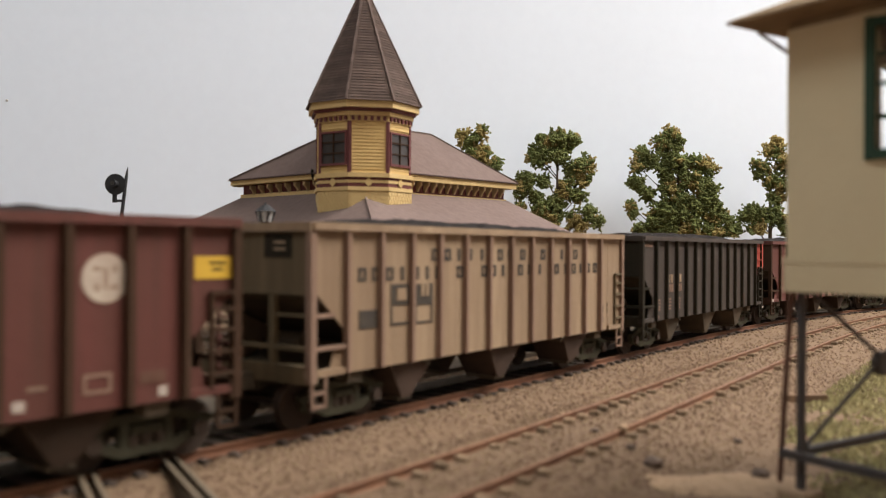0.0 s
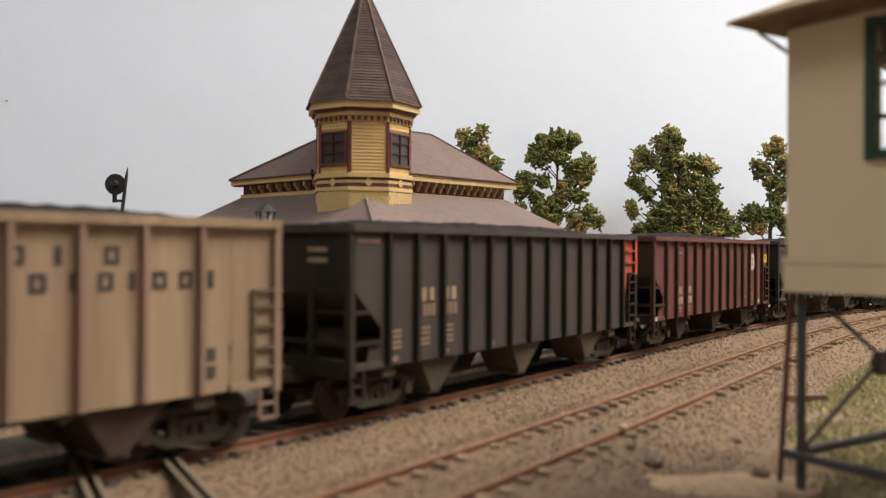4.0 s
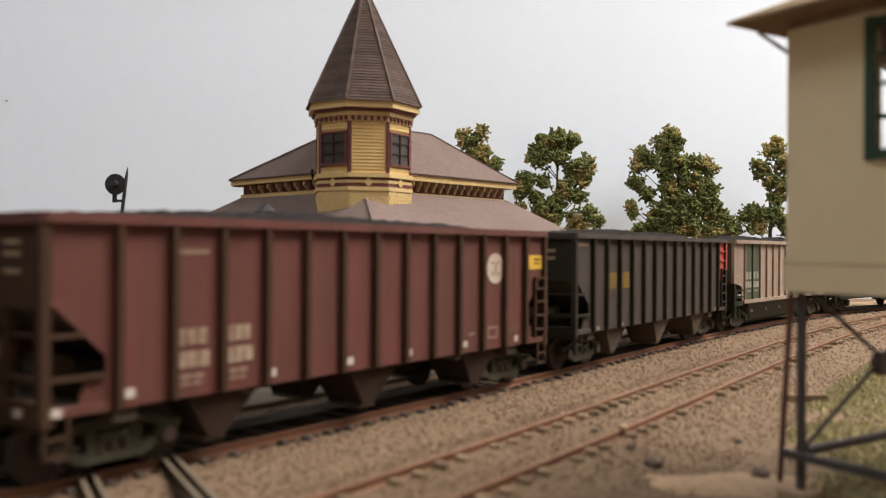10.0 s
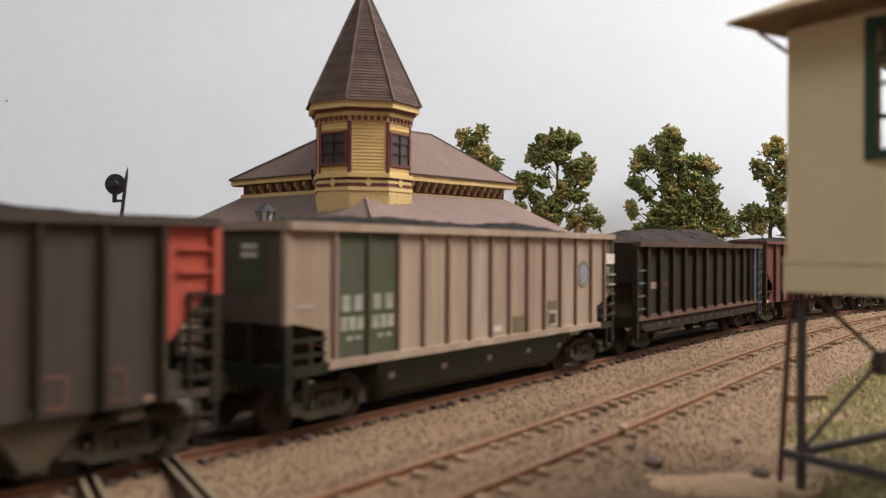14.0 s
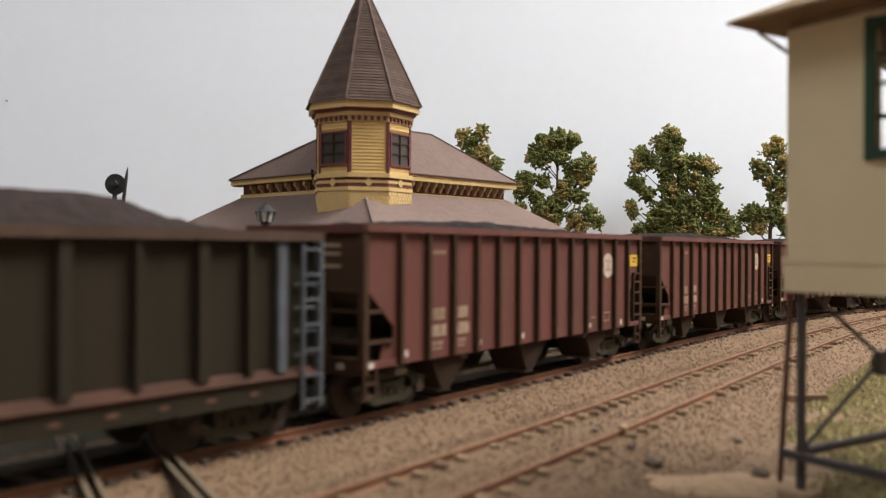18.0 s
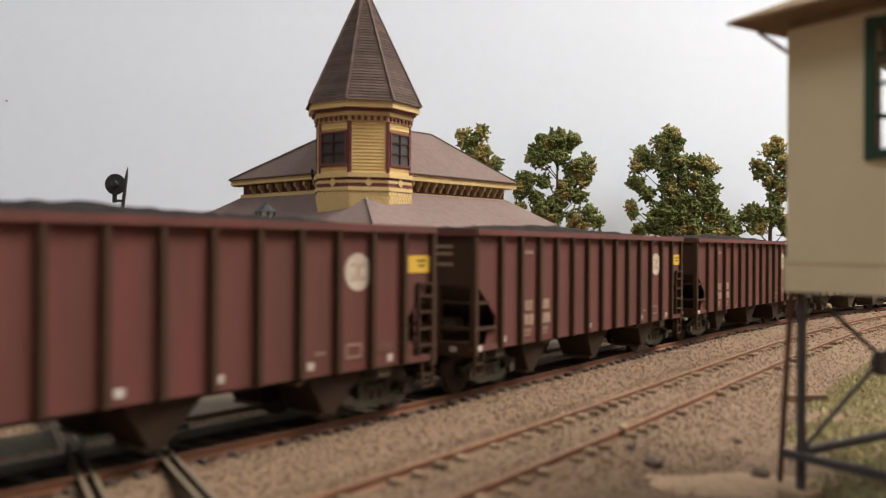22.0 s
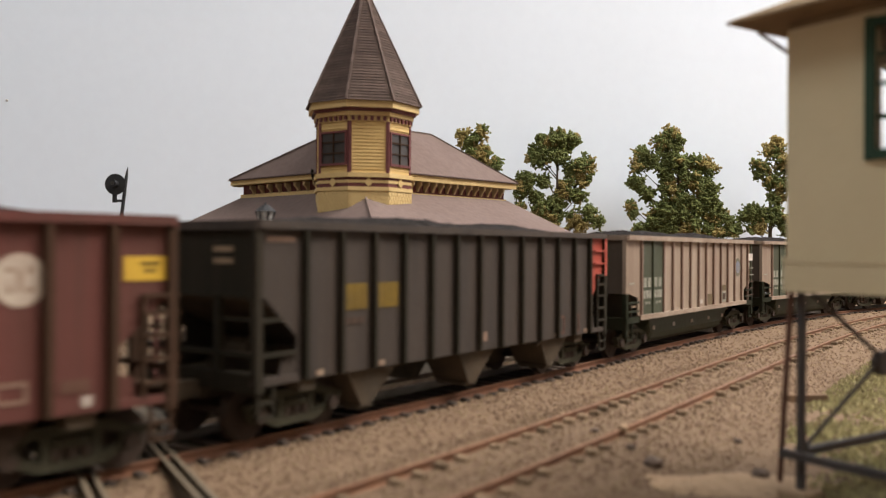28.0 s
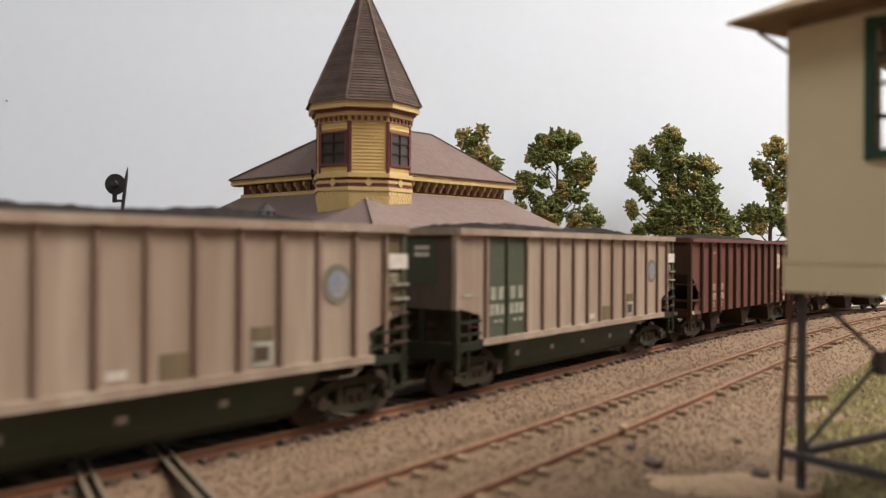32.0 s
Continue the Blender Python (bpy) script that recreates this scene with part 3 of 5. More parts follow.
def red_car(seed):
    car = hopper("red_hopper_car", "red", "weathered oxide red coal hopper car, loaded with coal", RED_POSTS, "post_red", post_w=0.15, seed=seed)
    em = part("round_emblem", rod((4.31, -1.50, 2.88), (4.31, -1.522, 2.88), 0.35, seg=40), "cream", car, "cream white round emblem")
    for dx, dz, w, h in ((-0.13, 0.13, 0.10, 0.05), (0.13, 0.13, 0.05, 0.1), (-0.13, -0.13, 0.05, 0.1), (0.13, -0.13, 0.1, 0.05), (0.0, 0.0, 0.04, 0.3)):
        part("emblem_bar", box(4.31 + dx - w / 2, 4.31 + dx + w / 2, -1.526, -1.522, 2.88 + dz - h / 2, 2.88 + dz + h / 2), "post_tan", em)
    plate = block(car, "yellow_plate", 6.12, 3.01, 0.74, 0.35, "yellow", "yellow safety plate")
    for dz, w in ((0.07, 0.3), (-0.03, 0.2)):
        part("plate_bar", box(6.16 - w / 2, 6.16 + w / 2, -1.528, -1.524, 2.99 + dz, 3.03 + dz), "post_dark", plate)
    for x0, x1 in ((-4.44, -3.84), (-3.50, -2.97)):
        letters(car, x0, x1, 1.96, 0.25, 3, "cream_dim", 0.84)
        letters(car, x0 - 0.02, x1 + 0.05, 1.61, 0.25, 3, "cream_dim", 0.86)
        letters(car, x0 + 0.08, x1 - 0.06, 1.35, 0.09, 2, "post_tan", 0.85)
        letters(car, x0 + 0.08, x1 - 0.10, 1.24, 0.06, 2, "post_tan", 0.85)
    letters(car, -4.40, -3.82, 3.25, 0.09, 4, "post_tan", 0.85)
    dots(car, (-5.20, -2.50, -0.58, 1.17, 3.12), 1.23, 0.16, 0.14)
    block(car, "lettering_bar", 3.35, 1.44, 0.25, 0.06, "post_tan")
    for x, z, w, h in ((4.2, 1.53, 0.42, 0.05), (4.2, 1.30, 0.42, 0.05), (4.01, 1.415, 0.05, 0.18), (4.39, 1.415, 0.05, 0.18)):
        block(car, "stencil_bar", x, z, w, h, "post_tan")
    block(car, "lettering_bar", 5.05, 1.42, 0.42, 0.18, "rust")
    block(car, "white_mark", 5.22, 1.20, 0.15, 0.15, "white")
    part("white_mark", box(-6.42, -6.27, -1.592, -1.58, 1.05, 1.17), "white", car)
    part("white_mark", box(-HALF - 0.075, -HALF - 0.06, -1.1, -0.92, 1.02, 1.14), "white", car)
    for z in (3.38, 3.22, 2.98):
        part("end_lettering", box(-HALF - 0.012, -HALF, -0.95, -0.5, z - 0.04, z + 0.04), "tan", car)
    return car


def dark_car(kind):
    car = hopper("black_hopper_car", "dark", "weathered black coal hopper car with a red end panel", RED_POSTS, "post_dark", seed=7 if kind == "white" else 9, chute_paint="under")
    part("end_panel", prism([(5.54, TOP - 0.12), (HALF + 0.005, TOP - 0.12), (HALF + 0.005, 2.60), (HALF - 0.18, 2.60), (5.54, 1.72)], -1.517, -1.511), "orange", car, "bright orange-red end panel")
    part("end_panel_edge", box(HALF - 0.075, HALF + 0.075, -1.606, -1.601, 2.60, TOP - 0.12), "orange", car)
    for z in (3.3, 2.95):
        part("panel_rung", bar((5.85, -1.56, z), (6.45, -1.56, z), 0.05), "orange", car)
    if kind == "white":
        for x0, x1, w2 in ((-4.34, -3.80, 2), (-3.54, -3.00, 2)):
            letters(car, x0, x1, 2.39, 0.27, w2, "tan", 0.55)
            letters(car, x0 + 0.08, x1, 2.07, 0.25, w2 + 1, "post_tan", 0.62)
        for x in (-5.10, -4.15, -3.3):
            for z in (1.70, 1.60, 1.48, 1.38):
                block(car, "lettering_bar", x, z, 0.3, 0.05, "post_tan")
        dots(car, (-5.15, -3.42, -1.56, 0.2, 1.96), 1.16, 0.16, 0.1, "post_tan")
    else:
        letters(car, -4.45, -3.73, 2.43, 0.48, 2, "ochre", 0.97)
        letters(car, -3.60, -2.80, 2.43, 0.48, 2, "ochre", 0.97)
        letters(car, -4.40, -3.80, 1.98, 0.12, 3, "rust_pale", 0.8)
        dots(car, (-5.0, -3.3, -1.66, 0.18, 1.96, 3.75, 5.4), 1.12, 0.17, 0.1, "cream_dim")
        block(car, "white_mark", 0.36, 1.34, 0.14, 0.2, "post_tan")
    for cx in (3.98, 4.82):
        for dx, dz, w, h in ((0, 0.21, 0.4, 0.05), (0, -0.21, 0.4, 0.05), (-0.18, 0, 0.05, 0.4), (0.18, 0, 0.05, 0.4)):
            block(car, "stencil_bar", cx + dx, 1.36 + dz, w, h, "rust")
    letters(car, -6.28, -5.62, 3.47, 0.09, 4, "post_tan", 0.85)
    for z in (3.3, 3.1):
        part("end_lettering", box(-HALF - 0.012, -HALF, -0.95, -0.45, z - 0.05, z + 0.05), "tan", car)
    return car


def tan_car():
    posts = [-5.58 + 0.965 * i for i in range(12)]
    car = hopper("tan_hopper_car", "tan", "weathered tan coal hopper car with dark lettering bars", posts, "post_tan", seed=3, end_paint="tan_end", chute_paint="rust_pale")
    # two rows of letters as plain bars, one or two strokes each
    row1 = ((-2.82, 2), (-2.36, 2), (-1.94, 1), (-1.54, 2), (-1.02, 1), (-0.24, 2), (0.23, 2), (0.80, 2), (1.35, 1), (1.80, 2), (2.24, 2), (2.80, 1), (3.58, 2))
    row2 = ((-5.13, 2), (-4.74, 2), (-4.31, 2), (-3.92, 1), (-3.49, 2), (-3.09, 1), (-2.69, 2), (-1.90, 2), (-0.92, 2), (-0.54, 2), (-0.11, 1), (0.27, 1), (0.69, 2), (1.18, 2), (1.64, 1), (2.53, 2), (3.08, 2), (3.49, 2), (3.89, 1), (4.34, 2), (4.78, 2), (5.23, 1))
    for row, z in ((row1, 3.20), (row2, 2.83)):
        for x, n in row:
            if n == 1:
                block(car, "lettering_bar", x, z, 0.10, 0.26, "black")
            else:
                for dx, dz, w, h in ((-0.08, 0, 0.07, 0.26), (0.08, 0, 0.07, 0.26), (0, 0.1, 0.09, 0.06), (0, -0.1, 0.09, 0.06)):
                    block(car, "lettering_bar", x + dx, z + dz, w, h, "black")
    block(car, "dark_panel", -4.92, 1.98, 0.60, 0.35, "black")
    # square emblem: dark blocks with pale bars in them over an open frame
    for x, z, w, h in ((-3.95, 2.41, 0.66, 0.42), (-3.20, 2.39, 0.58, 0.43), (-3.95, 1.84, 0.66, 0.05), (-3.20, 1.82, 0.58, 0.05), (-4.26, 2.02, 0.05, 0.36), (-3.64, 2.02, 0.05, 0.36), (-3.47, 2.01, 0.05, 0.36), (-2.93, 2.01, 0.05, 0.36)):
        block(car, "emblem_bar", x, z, w, h, "black")
    for x, z, w, h in ((-3.95, 2.42, 0.30, 0.24), (-3.26, 2.48, 0.10, 0.24), (-3.10, 2.48, 0.10, 0.24)):
        block(car, "emblem_bar", x, z, w, h, "tan", y=-1.526)
    for z in (1.38, 1.65):
        block(car, "lettering_bar", 5.2, z, 0.24, 0.2, "black")
    part("end_panel", prism([(5.62, TOP - 0.12), (HALF + 0.005, TOP - 0.12), (HALF + 0.005, 1.17), (5.62, 1.17)], -1.517, -1.511), "tan", car)
    plate = part("end_plate", box(-HALF - 0.012, -HALF, -1.05, -0.35, 3.15, 3.58), "post_dark", car, "dark stencilled plate")
    for z in (3.28, 3.4):
        part("plate_bar", box(-HALF - 0.016, -HALF - 0.012, -0.9, -0.6, z, z + 0.05), "tan", plate)
    return car


def tub_car(seed):
    """A bathtub gondola: flat outside-post sides over a deep belly, green panels and ends."""
    car = thing("silver_gondola_car", label="dusty silver coal gondola with dark green panels and belly", category="railcar", group="cars of the coal train")
    posts = [-5.27, -4.36, -3.44, -2.60, -1.74, -0.89, -0.04, 0.77, 1.61, 2.46, 3.31, 4.18, 5.10, 5.93]
    half = 6.45
    for sy in (-1, 1):
        out = [(-half, TOP), (half, TOP), (half, 2.05), (half - 0.9, 1.75), (half - 0.9, 1.3), (-half + 0.95, 1.3), (-half + 0.95, 1.85), (-half, 2.05)]
        part("side_sheet", prism(out, sy * 1.47, sy * 1.51), "silver", car)
        part("top_chord", box(-half - 0.02, half + 0.02, sy * 1.44, sy * 1.64, TOP - 0.13, TOP + 0.02), "silver", car)
        part("side_sill", box(-half + 0.95, half - 0.9, sy * 1.42, sy * 1.62, 1.16, 1.31), "silver", car)
        for sx, w in ((-1, 0.95), (1, 0.9)):
            part("end_side_sill", box(sx * (half - w), sx * half, sy * 1.42, sy * 1.58, 1.10, 1.27), "end_green", car)
        for px in posts:
            part("side_post", box(px - 0.04, px + 0.04, sy * 1.505, sy * 1.58, 1.31, TOP - 0.13), "green" if px == -4.36 else "silver_post", car)
        ring = [(1.15, 0.0), (1.15, 1.05), (0.80, 1.05), (0.55, 1.03), (0.38, 0.95), (0.26, 0.80), (0.20, 0.62), (0.20, 0.0)]
        bm = bmesh.new()
        cuts = []
        for x, low in ((-3.45, 0.45), (-3.30, 0.85), (-3.10, 1.0), (4.15, 1.0), (4.45, 0.75), (4.70, 0.30)):
            cuts.append([bm.verts.new((x, sy * max(0.02, y), 1.15 - (1.15 - z) * low)) for z, y in ring])
        for p, q in zip(cuts, cuts[1:]):
            for i in range(len(ring)):
                bm.faces.new((p[i], p[(i + 1) % len(ring)], q[(i + 1) % len(ring)], q[i]))
        bm.faces.new(cuts[0])
        bm.faces.new(cuts[-1][::-1])
        bmesh.ops.recalc_face_normals(bm, faces=bm.faces[:])
        part("belly", bm, "green", car, "dark green rounded belly tub")
        for px in (-3.05, -1.2, 0.65, 2.5, 4.15):
            part("belly_mark", box(px - 0.09, px + 0.09, sy * 1.066, sy * 1.04, 0.68, 0.80), "white", car)
        for sx in (-1, 1):
            part("corner_post", box(sx * half - 0.06, sx * half + 0.06, sy * 1.44, sy * 1.56, 2.0, TOP - 0.13), "silver" if sx < 0 else "green", car)
            part("lower_corner_post", box(sx * half - 0.07, sx * half + 0.07, sy * 1.44, sy * 1.58, 0.7, 2.0), "end_green", car)
            for z in (1.45, 1.72):
                part("grab_iron", bar((sx * half, sy * 1.55, z), (sx * (half - 0.92), sy * 1.55, z), 0.06), "end_green", car)
            part("stirrup_step", bar((sx * half, sy * 1.55, 0.6), (sx * (half - 0.4), sy * 1.55, 0.6), 0.06, bm=bar((sx * (half - 0.4), sy * 1.55, 0.6), (sx * (half - 0.4), sy * 1.55, 1.15), 0.06)), "end_green", car)
    for x0, x1 in ((-5.22, -4.41), (-4.31, -3.49)):
        part("green_panel", box(x0, x1, -1.525, -1.51, 1.31, TOP - 0.13), "green", car, "dark green painted panel")
    for x0, x1 in ((-5.14, -4.46), (-4.26, -3.56)):
        letters(car, x0, x1, 2.31, 0.30, 2, "pale_letter", 0.66, y=-1.526)
        letters(car, x0, x1, 1.93, 0.25, 3, "pale_letter", 0.74, y=-1.526)
        letters(car, x0 + 0.15, x1 - 0.05, 1.66, 0.08, 2, "pale_letter", 0.6, y=-1.526)
    for sx in (-1, 1):
        part("end_sheet", box(sx * (half - 0.06), sx * half, -1.46, 1.46, 2.0, TOP - 0.02), "shaded_end" if sx < 0 else "tan_end", car, "end sheet with dirt and shade in its paint")
        part("end_chord", box(sx * (half - 0.06), sx * (half + 0.08), -1.6, 1.6, TOP - 0.13, TOP + 0.02), "silver", car)
        part("end_sill", box(sx * (half - 0.12), sx * (half + 0.06), -1.58, 1.58, 0.92, 1.28), "end_green", car)
        # Dark sheet added to close the view through the end recess.
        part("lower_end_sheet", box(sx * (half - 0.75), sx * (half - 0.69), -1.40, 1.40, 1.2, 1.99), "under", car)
        part("shear_plate", box(sx * 4.0, sx * (half - 0.1), -1.42, 1.42, 1.14, 1.20), "under", car)
        part("floor_sheet", box(sx * (half - 0.1), sx * 4.0, -1.44, 1.44, 1.98, 2.06), "end_green", car)
        for y in (-0.6, 0.6):
            part("end_post", box(sx * (half - 0.1), sx * (half + 0.02), y - 0.06, y + 0.06, 1.2, 2.0), "end_green", car)
        part("brake_gear", rod((sx * (half - 0.8), -0.6, 1.6), (sx * (half - 0.8), 0.4, 1.6), 0.2, seg=10), "under", car)
        ladder(car, sx * (half + 0.07), 1.2 * (1 if sx < 0 else -1), 1.2, TOP - 0.2, 6, 0.42, "y", "end_green")
        part("coupler", bar((sx * (half - 0.3), 0, 0.9), (sx * (half + 0.9), 0, 0.9), 0.26, 0.3), "under", car)
        truck(car, 5.5 if sx > 0 else -5.05)
    part("green_end_panel", box(-half - 0.012, -half, -1.0, -0.1, 2.55, TOP - 0.2), "green", car)
    for z in (3.2, 3.35):
        part("end_lettering", box(-half - 0.02, -half - 0.012, -0.8, -0.4, z - 0.05, z + 0.05), "white", car)
    part("end_wrap", box(5.97, half, -1.525, -1.51, 2.1, TOP - 0.13), "tan_end", car, "grimy brown end panel")
    part("white_plate", box(5.99, half + 0.09, -1.578, -1.563, 2.93, 3.22), "white", car, "white stencilled plate")
    em = part("round_emblem", rod((4.66, -1.505, 2.67), (4.66, -1.526, 2.67), 0.37, seg=36), "emblem_ring", car, "faded blue round emblem in an olive ring")
    part("emblem_field", rod((4.66, -1.526, 2.67), (4.66, -1.532, 2.67), 0.24, seg=32), "emblem_blue", em)
    for dx, dz, w, h in ((0, 0.12, 0.10, 0.14), (0, -0.10, 0.12, 0.12), (0, 0.01, 0.40, 0.07), (-0.14, -0.12, 0.06, 0.08), (0.14, -0.12, 0.06, 0.08)):
        part("emblem_bar", box(4.66 + dx - w / 2, 4.66 + dx + w / 2, -1.536, -1.532, 2.67 + dz - h / 2, 2.67 + dz + h / 2), "faint", em)
    for z in (2.62, 2.34, 2.06, 1.78, 1.50):
        part("grab_iron", bar((6.12, -1.58, z), (half + 0.10, -1.58, z), 0.05), "rust_pale" if z < 2.2 else "pale_letter", car)
    for dx, z, w in ((0.0, 2.80, 0.2), (0.05, 2.70, 0.14), (-0.03, 2.60, 0.1)):
        part("lettering_bar", box(6.08 + dx, 6.08 + dx + w, -1.531, -1.525, z - 0.03, z + 0.03), "pale_letter", car)
    block(car, "lettering_bar", 2.92, 1.90, 0.46, 0.22, "tan_end")
    block(car, "stencil_frame", 2.92, 1.56, 0.50, 0.40, "pale_letter")
    block(car, "stencil_bar", 2.90, 1.57, 0.30, 0.24, "rust_pale", y=-1.526)
    block(car, "lettering_bar", 1.235, 1.52, 0.50, 0.40, "tan_end")
    block(car, "lettering_bar", 0.28, 1.48, 0.32, 0.14, "white")
    block(car, "lettering_bar", -6.0, 2.30, 0.42, 0.05, "pale_letter")
    part("centre_sill", box(-half, half, -0.2, 0.2, 0.72, 1.15), "under", car)
    coal_heap(half - 0.1, 1.44, TOP - 0.12, 0.40, seed, car)
    return car


def rusty_car():
    """A low-slung rusty gondola with few, wide panels and a heaped load."""
    car = thing("rusty_gondola_car", label="rusty dark brown coal gondola, heaped with coal", category="railcar", group="cars of the coal train")
    half = 6.6
    posts = [-5.85, -4.75, -3.65, -2.5, -1.4, -0.3, 0.85, 2.0, 3.1, 4.2, 5.1]
    for sy in (-1, 1):
        part("side_sheet", prism([(-half, 3.58), (half, 3.58), (half, 1.2), (-half, 1.2)], sy * 1.44, sy * 1.48), "rusty", car)
        part("top_chord", box(-half - 0.02, half + 0.02, sy * 1.42, sy * 1.68, 3.44, 3.60), "rust_pale", car)
        part("side_sill", prism([(sy * 1.42, 1.08), (sy * 1.60, 1.08), (sy * 1.64, 1.14), (sy * 1.48, 1.30), (sy * 1.42, 1.30)], -half, half, axis="x"), "rust_sill", car)
        part("skirt_sheet", prism([(-half + 0.3, 1.08), (half - 0.3, 1.08), (half - 0.3, 0.92), (half - 0.7, 0.77), (-half + 0.7, 0.77), (-half + 0.3, 0.92)], sy * 1.50, sy * 1.57), "rusty", car, "deep rusty side skirt")
        for i, px in enumerate(posts):
            w = 0.09 if i % 2 else 0.05
            part("side_post", box(px - w, px + w, sy * 1.475, sy * 1.62, 1.24, 3.44), "post_dark", car)
        for sx in (-1, 1):
            part("corner_post", box(sx * half - 0.08, sx * half + 0.08, sy * 1.42, sy * 1.60, 0.6, 3.46), "rusty" if sx < 0 else "blue_grey", car)
            for z in (1.5, 1.9, 2.3, 2.7):
                part("grab_iron", bar((sx * half, sy * 1.58, z), (sx * (half - 0.55), sy * 1.58, z), 0.05), "blue_grey", car)
    for sx in (-1, 1):
        part("end_sheet", box(sx * (half - 0.06), sx * half, -1.44, 1.44, 2.3, 3.56), "rusty", car)
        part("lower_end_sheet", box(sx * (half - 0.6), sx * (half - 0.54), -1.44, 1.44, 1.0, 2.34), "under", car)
        part("end_sill", box(sx * (half - 0.12), sx * (half + 0.06), -1.58, 1.58, 0.92, 1.24), "rusty", car)
        ladder(car, sx * (half + 0.07), 1.2 * (1 if sx < 0 else -1), 1.2, 3.4, 6, 0.42, "y", "rusty")
        part("coupler", bar((sx * (half - 0.3), 0, 0.9), (sx * (half + 0.75), 0, 0.9), 0.26, 0.3), "under", car)
        truck(car, sx * BOLSTER)
        part("tail_post" if sx > 0 else "head_post", box(sx * 5.75 - 0.09, sx * 5.75 + 0.09, -1.62, -1.475, 1.24, 3.44), "blue_grey" if sx > 0 else "post_dark", car)
    ladder(car, half - 0.22, -1.63, 0.55, 3.40, 7, 0.40, "x", "blue_grey")
    block(car, "lettering_bar", -5.2, 2.2, 0.78, 0.22, "silver_post", y=-1.482)
    block(car, "lettering_bar", -4.1, 2.2, 0.5, 0.18, "rust_sill", y=-1.482)
    block(car, "lettering_bar", -4.15, 1.72, 0.36, 0.10, "rust_sill", y=-1.482)
    for i in range(14):
        x = -5.6 + 0.83 * i
        part("white_mark", box(x - 0.08, x + 0.08, -1.582, -1.565, 0.90, 0.97), "rust", car)
    part("centre_sill", box(-half, half, -0.2, 0.2, 0.72, 1.0), "under", car)
    coal_heap(half - 0.1, 1.44, 3.4, 0.85, 5, car, "coal_brown", "dusty brown heaped coal load", heaped=True)
    return car


# the train, in the order in which it passes
proto_red = red_car(2)
proto_dark = dark_car("yellow")
proto_tub = tub_car(4)
TRAIN = [proto_red, tan_car(), dark_car("white")]
TRAIN += [copy_thing(proto_red, Matrix()), proto_dark, proto_tub, rusty_car()]
TRAIN += [copy_thing(proto_red, Matrix()) for _ in range(4)]
TRAIN += [copy_thing(proto_dark, Matrix()), copy_thing(proto_tub, Matrix()), copy_thing(proto_tub, Matrix())]
TRAIN += [copy_thing(proto_red, Matrix()) for _ in range(2)]
PLACE = [0.0, 14.56, 29.28, 43.93, 58.67, 73.02, 88.0, 102.23, 117.04, 131.57, 146.35, 160.87, 175.49, 190.19, 205.07, 219.74]
# how far the train has gone, every half second
GONE = [3.83, 5.74, 7.63, 9.44, 11.17, 12.80, 14.38, 15.95, 17.56, 19.20, 20.86, 22.53, 24.20, 25.85, 27.46, 29.04, 30.62, 32.22, 33.90, 35.78, 37.97, 40.50, 43.40, 46.46, 49.67, 53.01, 56.34, 59.61, 62.90, 66.31, 69.78, 73.28, 76.77, 80.21, 83.58, 86.89, 90.14, 93.34, 96.58, 99.77, 102.88, 105.98, 109.26, 112.55, 115.78, 118.89, 121.92, 125.04, 128.07, 131.02, 133.90, 136.61, 139.41, 142.29, 145.25, 148.27, 151.36, 154.51, 157.62, 160.60, 163.46, 166.20, 169.00, 172.00, 175.13]


def car_pose(s):
    """A car stands on its two bolsters, both on the track's centre line."""
    ax, ay, _ = MAIN.at(s - BOLSTER)
    bx, by, _ = MAIN.at(s + BOLSTER)
    return pose((ax + bx) / 2 * K, (ay + by) / 2 * K, 0, 0, 0, math.degrees(math.atan2(by - ay, bx - ax)))


